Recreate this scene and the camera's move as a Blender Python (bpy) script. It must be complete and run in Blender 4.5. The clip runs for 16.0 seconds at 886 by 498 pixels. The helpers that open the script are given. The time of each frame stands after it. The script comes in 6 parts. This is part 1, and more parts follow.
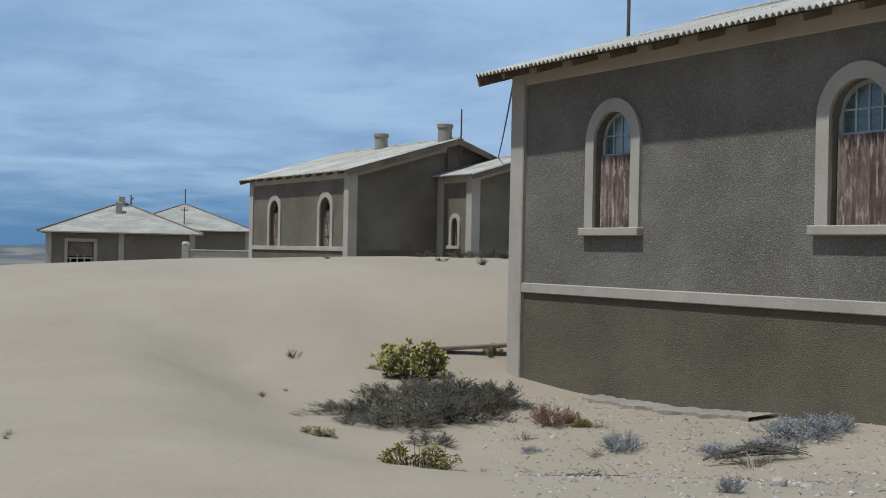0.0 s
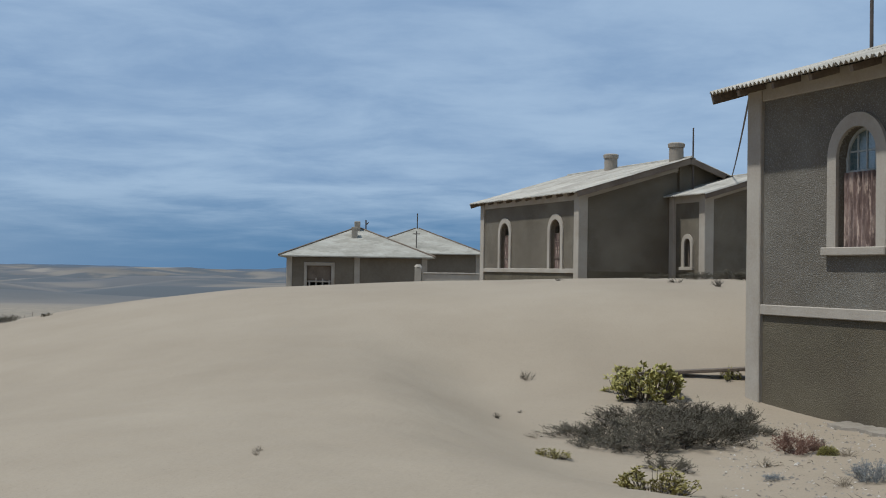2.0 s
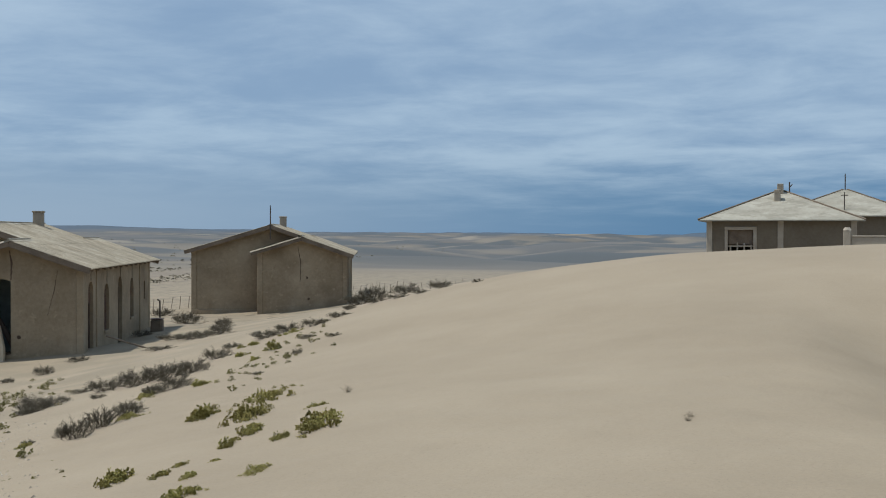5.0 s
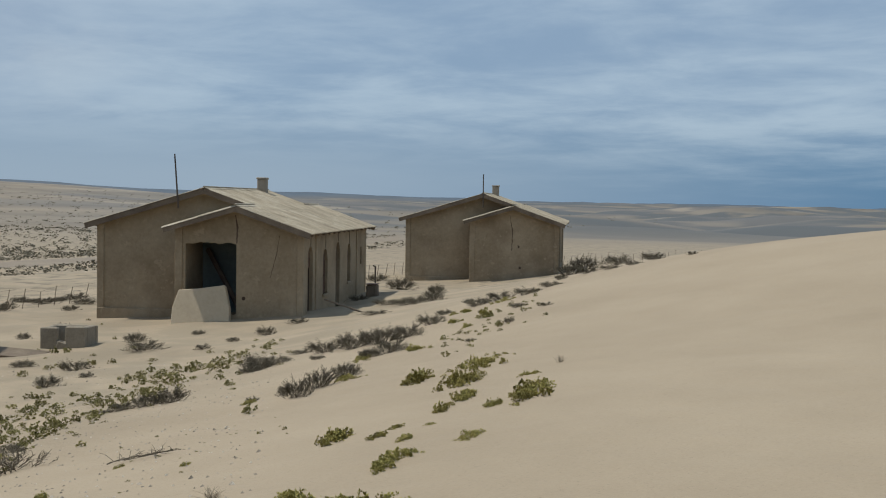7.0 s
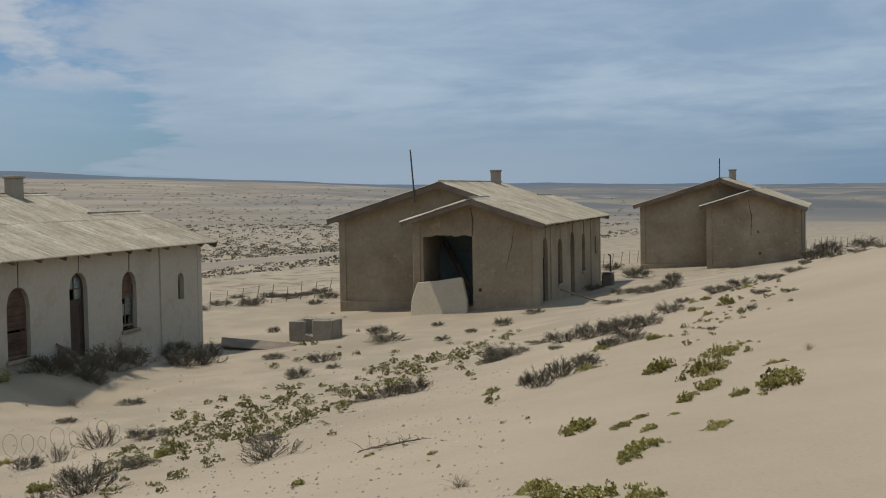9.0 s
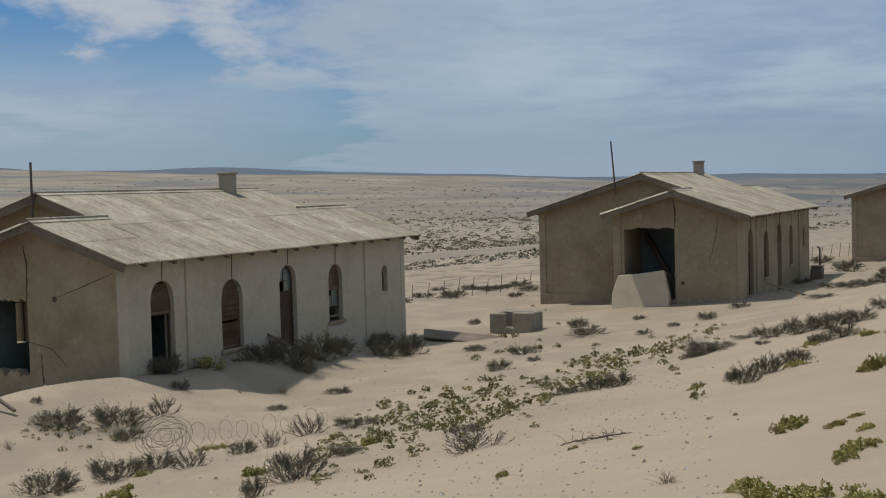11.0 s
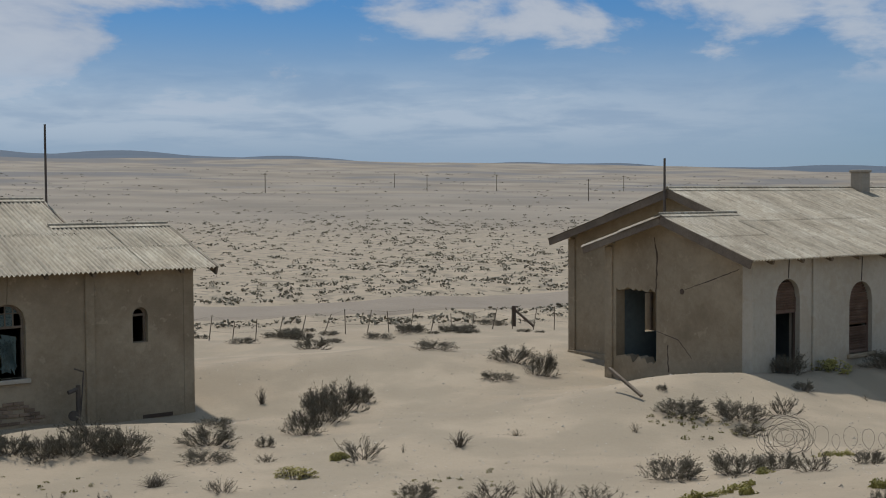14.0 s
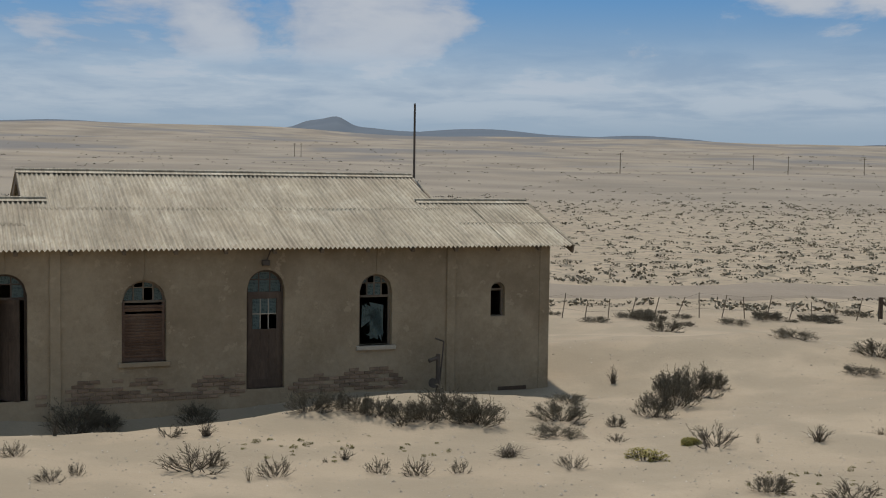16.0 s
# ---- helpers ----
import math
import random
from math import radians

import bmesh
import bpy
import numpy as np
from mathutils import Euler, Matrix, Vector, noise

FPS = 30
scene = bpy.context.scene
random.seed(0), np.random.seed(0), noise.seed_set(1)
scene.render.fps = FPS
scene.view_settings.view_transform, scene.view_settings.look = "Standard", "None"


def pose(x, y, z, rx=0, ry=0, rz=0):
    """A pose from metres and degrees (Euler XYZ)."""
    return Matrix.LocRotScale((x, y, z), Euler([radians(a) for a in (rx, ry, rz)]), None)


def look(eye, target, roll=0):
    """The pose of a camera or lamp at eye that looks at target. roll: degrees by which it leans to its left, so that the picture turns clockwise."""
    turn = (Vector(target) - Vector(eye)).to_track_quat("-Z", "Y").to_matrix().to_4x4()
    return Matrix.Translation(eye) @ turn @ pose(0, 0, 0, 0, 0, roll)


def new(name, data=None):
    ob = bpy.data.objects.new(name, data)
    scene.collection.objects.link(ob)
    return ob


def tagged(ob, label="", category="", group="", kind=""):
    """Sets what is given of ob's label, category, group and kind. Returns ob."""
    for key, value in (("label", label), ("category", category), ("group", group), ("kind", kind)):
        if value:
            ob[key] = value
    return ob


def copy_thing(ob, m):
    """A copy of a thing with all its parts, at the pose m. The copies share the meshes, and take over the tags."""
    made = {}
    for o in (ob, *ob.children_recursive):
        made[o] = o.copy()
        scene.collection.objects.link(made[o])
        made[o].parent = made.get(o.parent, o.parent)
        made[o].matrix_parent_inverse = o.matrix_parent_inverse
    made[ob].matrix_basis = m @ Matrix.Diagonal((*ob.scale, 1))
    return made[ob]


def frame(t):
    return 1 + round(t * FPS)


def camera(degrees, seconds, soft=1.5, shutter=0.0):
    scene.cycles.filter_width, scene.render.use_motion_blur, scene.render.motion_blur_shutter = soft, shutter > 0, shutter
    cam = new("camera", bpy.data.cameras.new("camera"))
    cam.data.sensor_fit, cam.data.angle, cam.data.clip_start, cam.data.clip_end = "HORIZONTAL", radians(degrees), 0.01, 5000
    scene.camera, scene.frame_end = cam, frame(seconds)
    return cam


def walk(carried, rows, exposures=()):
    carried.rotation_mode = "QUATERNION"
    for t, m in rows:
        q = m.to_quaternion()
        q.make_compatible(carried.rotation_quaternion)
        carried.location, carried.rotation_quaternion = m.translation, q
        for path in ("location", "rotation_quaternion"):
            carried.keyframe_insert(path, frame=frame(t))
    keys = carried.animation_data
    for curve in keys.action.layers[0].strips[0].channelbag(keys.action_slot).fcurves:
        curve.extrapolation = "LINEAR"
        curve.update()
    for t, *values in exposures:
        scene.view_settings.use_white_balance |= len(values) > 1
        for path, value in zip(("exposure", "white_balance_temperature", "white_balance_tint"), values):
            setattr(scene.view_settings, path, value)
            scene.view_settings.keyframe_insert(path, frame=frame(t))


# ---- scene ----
cam = camera(39.27, 16.0, soft=1.05)
ARM = 0.32   # the camera turns at arm's length round one spot
EYE = 1.7
TURNS = (
    (0.0, 0.00, 0.20, -1.20),
    (0.5, 2.52, 0.35, -0.99),
    (1.0, 5.16, 0.16, -0.86),
    (1.5, 7.56, 0.13, -0.96),
    (2.0, 10.53, 1.03, -0.84),
    (2.5, 14.97, 0.83, -0.81),
    (3.0, 18.40, 0.59, -1.16),
    (3.5, 20.91, 0.53, -0.59),
    (4.0, 23.13, 0.26, -0.50),
    (4.5, 26.42, -0.07, -0.38),
    (5.0, 29.63, -0.71, -0.08),
    (7.5, 41.91, -2.38, -0.56),
    (8.0, 44.79, -2.52, 0.13),
    (8.5, 47.60, -2.61, 0.59),
    (11.0, 59.13, -2.76, 1.54),
    (11.5, 62.56, -2.92, 0.84),
    (12.0, 67.25, -2.76, 0.41),
    (12.5, 73.65, -2.97, 0.68),
    (13.0, 79.17, -2.72, 0.84),
    (13.5, 82.91, -2.45, 0.36),
    (14.0, 87.27, -2.44, 0.33),
    (14.5, 91.91, -2.26, -0.04),
    (15.0, 95.52, -2.42, -0.36),
    (15.5, 99.59, -2.84, -0.52),
    (16.0, 103.49, -3.42, -0.76),
)
walk(cam, [(t, pose(-ARM * math.sin(radians(y)), ARM * math.cos(radians(y)), EYE, 90 + p, r, y)) for t, y, p, r in TURNS],
     exposures=[(0.0, -0.23, 5600, 7), (0.5, -0.37, 5650, 8), (1.0, -0.38, 5700, 8), (2.5, -0.27, 5850, 8), (4.0, -0.21, 6000, 7), (8.0, -0.26, 6550, 8), (11.0, -0.32, 6500, 10), (13.5, -0.36, 6200, 10), (16.0, -0.30, 6600, 10)])

# ---- light ----
SUN_AZ, SUN_EL = 118.0, 64.5      # degrees left of +y, and above the horizon


def sun_and_sky():
    lamp = bpy.data.lights.new("sun", "SUN")
    lamp.energy, lamp.angle, lamp.color = 4.2, radians(1.5), (1.0, 0.95, 0.87)
    a, e = radians(SUN_AZ), radians(SUN_EL)
    way = Vector((-math.sin(a) * math.cos(e), math.cos(a) * math.cos(e), math.sin(e)))
    ob = new("sun", lamp)
    ob.matrix_world = look(way * 100, (0, 0, 0))
    w = bpy.data.worlds.new("sky")
    scene.world = w
    w.use_nodes = True
    nt = w.node_tree
    nt.nodes.clear()
    N, L = nt.nodes.new, nt.links.new

    def math_node(op, a, b=None, clamp=False):
        m = N("ShaderNodeMath")
        m.operation, m.use_clamp = op, clamp
        for k, v in enumerate((a, b)):
            if v is None:
                continue
            if isinstance(v, (int, float)):
                m.inputs[k].default_value = v
            else:
                L(v, m.inputs[k])
        return m.outputs[0]

    def ramp(v, lo, hi, a=0.0, b=1.0):
        m = N("ShaderNodeMapRange")
        m.interpolation_type = "SMOOTHSTEP"
        L(v, m.inputs[0])
        for k, x in zip((1, 2, 3, 4), (lo, hi, a, b)):
            m.inputs[k].default_value = x
        return m.outputs[0]

    def mix(f, a, b):
        m = N("ShaderNodeMix")
        m.data_type = "RGBA"
        for k, v in ((0, f), (6, a), (7, b)):
            if isinstance(v, (int, float)):
                m.inputs[k].default_value = v
            elif isinstance(v, tuple):
                m.inputs[k].default_value = (*v, 1)
            else:
                L(v, m.inputs[k])
        return m.outputs[2]

    def noise_at(vec, scale, detail, rough, distort=0.0):
        n = N("ShaderNodeTexNoise")
        n.inputs["Scale"].default_value, n.inputs["Detail"].default_value = scale, detail
        n.inputs["Roughness"].default_value, n.inputs["Distortion"].default_value = rough, distort
        L(vec, n.inputs["Vector"])
        return n.outputs[0]

    sky = N("ShaderNodeTexSky")
    sky.sky_type, sky.sun_disc = "NISHITA", False
    sky.sun_elevation, sky.sun_rotation = e, -a
    sky.air_density, sky.dust_density, sky.ozone_density = 1.2, 0.4, 2.5
    tint = N("ShaderNodeVectorMath")
    tint.operation = "MULTIPLY"
    L(sky.outputs[0], tint.inputs[0])
    tint.inputs[1].default_value = (0.024, 0.052, 0.086)
    co = N("ShaderNodeTexCoord")
    sep = N("ShaderNodeSeparateXYZ")
    L(co.outputs["Generated"], sep.inputs[0])
    x, y, z = sep.outputs
    up = math_node("MAXIMUM", z, 0.0)
    low = math_node("ADD", up, 0.10)
    flat = N("ShaderNodeCombineXYZ")
    L(math_node("DIVIDE", x, low), flat.inputs[0])
    L(math_node("DIVIDE", y, low), flat.inputs[1])
    flat = flat.outputs[0]
    # the deck of thin cloud closes towards +y and +x and breaks up towards -x
    side = math_node("ADD", math_node("MULTIPLY", x, 0.80), math_node("MULTIPLY", y, 0.60))
    deck = ramp(side, -0.66, -0.16)
    big = noise_at(flat, 0.42, 3, 0.5, 0.25)
    fine = noise_at(flat, 1.5, 7, 0.60, 0.25)
    body = math_node("ADD", math_node("MULTIPLY", big, 0.5), math_node("MULTIPLY", fine, 0.5))
    lofty = N("ShaderNodeVectorMath")
    lofty.operation = "MULTIPLY"
    L(co.outputs["Generated"], lofty.inputs[0])
    lofty.inputs[1].default_value = (1.0, 1.0, 2.6)
    rift = ramp(math_node("ADD", math_node("MULTIPLY", x, -0.974), math_node("MULTIPLY", y, 0.225)), 0.94, 0.985)      # the blue rift between deck and heaps
    heap0 = heap = noise_at(lofty.outputs[0], 6.6, 7, 0.55, 0.2)
    heap = math_node("MULTIPLY", ramp(math_node("SUBTRACT", heap, math_node("MULTIPLY", rift, 0.075)), 0.43, 0.57), ramp(up, 0.05, 0.10))
    puff = ramp(math_node("ADD", math_node("SUBTRACT", body, math_node("MULTIPLY", rift, 0.10)), math_node("MULTIPLY", deck, 0.34)), 0.43, 0.62)
    heap = math_node("MAXIMUM", heap, math_node("MULTIPLY", ramp(math_node("ADD", heap0, math_node("MULTIPLY", ramp(math_node("ADD", math_node("MULTIPLY", x, -0.883), math_node("MULTIPLY", y, -0.469)), 0.92, 0.985), 0.07)), 0.46, 0.60), ramp(up, 0.06, 0.10)))
    sheet = math_node("MULTIPLY", math_node("MULTIPLY", ramp(up, 0.03, 0.06), ramp(up, 0.125, 0.075)), math_node("MULTIPLY", ramp(fine, 0.36, 0.60), ramp(side, -0.45, -0.75)))     # low bright sheet of cloud
    haze = math_node("MULTIPLY", ramp(up, 0.05, 0.16, 0.85, 0.05), ramp(side, -0.1, -0.7))
    veil = math_node("MAXIMUM", math_node("MAXIMUM", math_node("MULTIPLY", puff, 0.9), haze), math_node("MULTIPLY", heap, 0.9))
    shade = mix(ramp(body, 0.36, 0.62), (0.325, 0.445, 0.61), (0.52, 0.64, 0.77))
    bank = mix(ramp(math_node("ADD", up, math_node("MULTIPLY", fine, 0.05)), 0.03, 0.10), (0.12, 0.25, 0.43), shade)     # blue bank low over the sea
    white = mix(deck, mix(ramp(up, 0.02, 0.14), (0.42, 0.515, 0.66), mix(ramp(heap0, 0.46, 0.64), (0.42, 0.49, 0.61), (0.61, 0.645, 0.70))), bank)
    west = ramp(side, 0.45, -0.25)
    white = mix(math_node("MULTIPLY", west, ramp(up, 0.09, 0.015)), white, (0.39, 0.49, 0.62))
    white = mix(math_node("MULTIPLY", sheet, 0.8), white, (0.60, 0.67, 0.76))
    veil = math_node("MAXIMUM", veil, math_node("MULTIPLY", sheet, 0.85))
    out = mix(veil, tint.outputs[0], white)
    bg = N("ShaderNodeBackground")
    L(out, bg.inputs[0])
    bg.inputs[1].default_value = 1.0
    o = N("ShaderNodeOutputWorld")
    L(bg.outputs[0], o.inputs[0])


sun_and_sky()


# ---- materials ----
def surface(name, colors, big=0.7, fine=18.0, rough=0.9, bump=0.3, bump_scale=60.0, metal=0.0, each=0.0, grain="noise",
            stretch=(1, 1, 1), spots=None, ripples=0.0, stains=None):
    """A worn surface: colours blended by a large and a fine noise in metres, with relief; each: change from piece to piece."""
    m = bpy.data.materials.new(name)
    m.use_nodes = True
    nt = m.node_tree
    N, L = nt.nodes.new, nt.links.new
    bsdf = nt.nodes["Principled BSDF"]
    geo = N("ShaderNodeNewGeometry")
    mp = N("ShaderNodeMapping")
    mp.inputs["Scale"].default_value = stretch
    L(geo.outputs["Position"], mp.inputs[0])
    pos = mp.outputs[0]

    def nz(scale, detail=6, r=0.6):
        n = N("ShaderNodeTexNoise")
        n.inputs["Scale"].default_value, n.inputs["Detail"].default_value, n.inputs["Roughness"].default_value = scale, detail, r
        L(pos, n.inputs["Vector"])
        return n.outputs[0]

    add = N("ShaderNodeMath")
    add.operation = "MULTIPLY_ADD"
    L(nz(big), add.inputs[0])
    add.inputs[1].default_value = 0.62
    half = N("ShaderNodeMath")
    half.operation = "MULTIPLY"
    L(nz(fine, 8, 0.7), half.inputs[0])
    half.inputs[1].default_value = 0.38
    L(half.outputs[0], add.inputs[2])
    ramp = N("ShaderNodeValToRGB")
    els = ramp.color_ramp.elements
    while len(els) < len(colors):
        els.new(0.5)
    for k, c in enumerate(colors):
        els[k].position = 0.34 + 0.32 * k / max(1, len(colors) - 1)
        els[k].color = (*c, 1)
    L(add.outputs[0], ramp.inputs[0])
    col = ramp.outputs[0]
    for layer, soft in ((stains, 0.22), (spots, 0.06)):
        if not layer:
            continue
        sc, amount, sharp, scol = layer
        v = N("ShaderNodeMapRange")
        v.inputs[1].default_value, v.inputs[2].default_value = sharp, sharp + soft
        L(nz(sc, 7 if layer is stains else 4, 0.65), v.inputs[0])
        f = N("ShaderNodeMath")
        f.operation = "MULTIPLY"
        L(v.outputs[0], f.inputs[0])
        f.inputs[1].default_value = amount
        mx = N("ShaderNodeMix")
        mx.data_type = "RGBA"
        L(f.outputs[0], mx.inputs[0])
        L(col, mx.inputs[6])
        mx.inputs[7].default_value = (*scol, 1)
        col = mx.outputs[2]
    if each:
        info = N("ShaderNodeObjectInfo")
        isl = N("ShaderNodeNewGeometry")
        s = N("ShaderNodeMath")
        s.operation = "ADD"
        L(info.outputs["Random"], s.inputs[0])
        L(isl.outputs["Random Per Island"], s.inputs[1])
        fr = N("ShaderNodeMath")
        fr.operation = "FRACT"
        L(s.outputs[0], fr.inputs[0])
        rg = N("ShaderNodeMapRange")
        rg.inputs[3].default_value, rg.inputs[4].default_value = 1 - each, 1 + each
        L(fr.outputs[0], rg.inputs[0])
        sc = N("ShaderNodeVectorMath")
        sc.operation = "SCALE"
        L(col, sc.inputs[0])
        L(rg.outputs[0], sc.inputs["Scale"])
        col = sc.outputs[0]
    L(col, bsdf.inputs["Base Color"])
    bsdf.inputs["Roughness"].default_value, bsdf.inputs["Metallic"].default_value = rough, metal
    bsdf.inputs["Specular IOR Level"].default_value = 0.25
    if bump:
        b = N("ShaderNodeBump")
        b.inputs["Strength"].default_value, b.inputs["Distance"].default_value = bump, 0.02
        if grain == "pebble":
            v = N("ShaderNodeTexVoronoi")
            v.inputs["Scale"].default_value = bump_scale
            L(pos, v.inputs["Vector"])
            src = v.outputs["Distance"]
        else:
            src = nz(bump_scale, 5, 0.65)
        if ripples:
            w = N("ShaderNodeTexWave")
            w.inputs["Scale"].default_value, w.inputs["Distortion"].default_value = 3.6, 9.0
            w.inputs["Detail"].default_value, w.inputs["Detail Scale"].default_value = 3.0, 0.8
            L(pos, w.inputs["Vector"])
            t = N("ShaderNodeMath")
            t.operation = "MULTIPLY_ADD"
            L(w.outputs["Fac"], t.inputs[0])
            t.inputs[1].default_value = ripples
            L(src, t.inputs[2])
            src = t.outputs[0]
        L(src, b.inputs["Height"])
        L(b.outputs[0], bsdf.inputs["Normal"])
    return m


SAND = surface("sand", [(0.266, 0.213, 0.148), (0.304, 0.246, 0.173), (0.342, 0.280, 0.200)], big=0.25, fine=30, bump=0.5, bump_scale=9,
               spots=(42, 0.55, 0.61, (0.17, 0.135, 0.10)), ripples=0.04)


def plain_soil_haze(m):
    """Beyond the road the drifted sand gives way to darker gravel plains with bands of rock; distance haze is put into
    the far colours.
    """
    nt = m.node_tree
    N, L = nt.nodes.new, nt.links.new
    bsdf = nt.nodes["Principled BSDF"]
    src = bsdf.inputs["Base Color"].links[0].from_socket
    geo = N("ShaderNodeNewGeometry")
    flat = N("ShaderNodeVectorMath")
    flat.operation = "MULTIPLY"
    L(geo.outputs["Position"], flat.inputs[0])
    flat.inputs[1].default_value = (1, 1, 0)
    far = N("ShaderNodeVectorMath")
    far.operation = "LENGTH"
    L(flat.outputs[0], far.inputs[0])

    def nz(scale, detail, stretch=(1, 1, 1)):
        mp = N("ShaderNodeMapping")
        mp.inputs["Scale"].default_value = stretch
        L(flat.outputs[0], mp.inputs[0])
        n = N("ShaderNodeTexNoise")
        n.inputs["Scale"].default_value, n.inputs["Detail"].default_value = scale, detail
        L(mp.outputs[0], n.inputs["Vector"])
        return n.outputs[0]

    def rng(v, a, b, lo=0.0, hi=1.0):
        r = N("ShaderNodeMapRange")
        r.interpolation_type = "SMOOTHSTEP"
        L(v, r.inputs[0])
        for k, x in zip((1, 2, 3, 4), (a, b, lo, hi)):
            r.inputs[k].default_value = x
        return r.outputs[0]

    def mul(a, b):
        q = N("ShaderNodeMath")
        q.operation = "MULTIPLY"
        for k, v in enumerate((a, b)):
            if isinstance(v, float):
                q.inputs[k].default_value = v
            else:
                L(v, q.inputs[k])
        return q.outputs[0]

    def mix(f, a, b):
        q = N("ShaderNodeMix")
        q.data_type = "RGBA"
        L(f, q.inputs[0])
        for k, v in ((6, a), (7, b)):
            if isinstance(v, tuple):
                q.inputs[k].default_value = (*v, 1)
            else:
                L(v, q.inputs[k])
        return q.outputs[2]

    # trodden greyer crust on the low ground by the houses, and speckled turf of the near plain
    low = N("ShaderNodeVectorMath")
    low.operation = "DOT_PRODUCT"
    L(geo.outputs["Position"], low.inputs[0])
    low.inputs[1].default_value = (-0.92, -0.39, 0.0)
    crust = mul(mul(rng(low.outputs["Value"], 8.0, 13.5), rng(nz(0.55, 7), 0.40, 0.58)), 0.55)
    src = mix(crust, src, (0.222, 0.186, 0.132))
    speck = mul(mul(rng(far.outputs["Value"], 46, 62), rng(far.outputs["Value"], 420, 150)), rng(nz(0.9, 6, (1.0, 1.0, 1.0)), 0.53, 0.62, 0.0, 0.75))
    src = mix(speck, src, (0.15, 0.126, 0.09))
    gravel = mix(rng(nz(0.02, 6), 0.35, 0.65), (0.168, 0.142, 0.11), (0.24, 0.205, 0.158))
    f = mul(rng(far.outputs["Value"], 75, 230), rng(nz(0.012, 5), 0.28, 0.55, 0.45, 1.0))
    col = mix(f, src, gravel)
    way = N("ShaderNodeVectorMath")
    way.operation = "NORMALIZE"
    L(flat.outputs[0], way.inputs[0])
    sep = N("ShaderNodeSeparateXYZ")
    L(way.outputs[0], sep.inputs[0])
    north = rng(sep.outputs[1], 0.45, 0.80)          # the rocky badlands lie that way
    rock = mul(rng(far.outputs["Value"], 250, 700), rng(nz(0.0065, 8), 0.53, 0.60, 0.0, 0.8))
    stony_haze = mul(mul(rng(far.outputs["Value"], 110, 330), north), rng(nz(0.011, 8), 0.42, 0.52, 0.32, 0.97))
    # dark badland rock; its blue-grey cast also paints in the distance haze
    col = mix(stony_haze, col, (0.085, 0.093, 0.098))
    col = mix(rock, col, (0.13, 0.125, 0.12))
    pale = mul(rng(far.outputs["Value"], 200, 500), rng(nz(0.010, 7), 0.60, 0.68, 0.0, 0.7))
    col = mix(pale, col, (0.275, 0.238, 0.188))
    # hazy blue-grey of distance painted into the colour of the farthest hills
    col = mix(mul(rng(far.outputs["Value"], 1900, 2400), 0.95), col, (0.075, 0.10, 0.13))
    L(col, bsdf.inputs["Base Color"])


plain_soil_haze(SAND)
ROUGHCAST = surface("roughcast", [(0.090, 0.077, 0.056), (0.138, 0.121, 0.092), (0.205, 0.186, 0.150)], big=0.6, fine=40, bump=0.42, bump_scale=70, grain="pebble",
                    spots=(48, 0.55, 0.55, (0.33, 0.31, 0.27)), stains=(0.8, 0.6, 0.45, (0.135, 0.112, 0.082)))
ROUGHDARK = surface("roughcast_plinth", [(0.074, 0.061, 0.037), (0.113, 0.094, 0.06), (0.158, 0.132, 0.087)], big=0.5, fine=40, bump=0.42, bump_scale=70, grain="pebble",
                    spots=(55, 0.5, 0.55, (0.22, 0.19, 0.14)), stains=(0.7, 0.6, 0.47, (0.085, 0.066, 0.045)))
ROUGHBROWN = surface("brown_roughcast", [(0.10, 0.083, 0.057), (0.145, 0.121, 0.085), (0.19, 0.163, 0.12)], big=0.6, fine=40, bump=0.42, bump_scale=70, grain="pebble",
                     spots=(62, 0.7, 0.56, (0.30, 0.275, 0.225)), stains=(0.8, 0.6, 0.45, (0.09, 0.073, 0.05)))
TRIM = surface("cement_trim", [(0.31, 0.265, 0.205), (0.37, 0.325, 0.26), (0.42, 0.375, 0.305)], big=1.1, fine=25, bump=0.3, bump_scale=50)
PLASTER = surface("tan_plaster", [(0.225, 0.176, 0.114), (0.298, 0.238, 0.161), (0.365, 0.296, 0.205)], big=0.45, fine=7, bump=0.35, bump_scale=25,
                  spots=(3.1, 0.45, 0.60, (0.40, 0.325, 0.225)), stains=(0.55, 0.75, 0.46, (0.185, 0.138, 0.088)))
WHITEWASH = surface("whitewashed_plaster", [(0.36, 0.312, 0.24), (0.43, 0.382, 0.305), (0.49, 0.443, 0.365)], big=0.5, fine=7, bump=0.35, bump_scale=25,
                    spots=(1.3, 0.35, 0.56, (0.37, 0.30, 0.21)), stains=(0.5, 0.5, 0.50, (0.35, 0.30, 0.235)))
FARPLASTER = surface("brown_plaster", [(0.13, 0.105, 0.075), (0.165, 0.138, 0.10), (0.20, 0.168, 0.125)], big=0.4, fine=6, bump=0.2, bump_scale=20)
IRON = surface("weathered_iron_roof", [(0.23, 0.195, 0.14), (0.345, 0.30, 0.225), (0.45, 0.405, 0.32)], big=0.9, fine=9, rough=0.75, bump=0.15, bump_scale=30, each=0.08,
               spots=(7.0, 0.55, 0.56, (0.23, 0.185, 0.13)), stains=(1.1, 0.5, 0.47, (0.27, 0.22, 0.155)))
PALEROOF = surface("pale_roof_sheet", [(0.25, 0.226, 0.178), (0.345, 0.318, 0.257), (0.42, 0.392, 0.325)], big=0.6, fine=4, rough=0.8, bump=0.15, bump_scale=30,
                   spots=(0.9, 0.5, 0.53, (0.22, 0.20, 0.155)), stains=(0.35, 0.6, 0.48, (0.24, 0.225, 0.18)), stretch=(0.9, 0.9, 3.2))


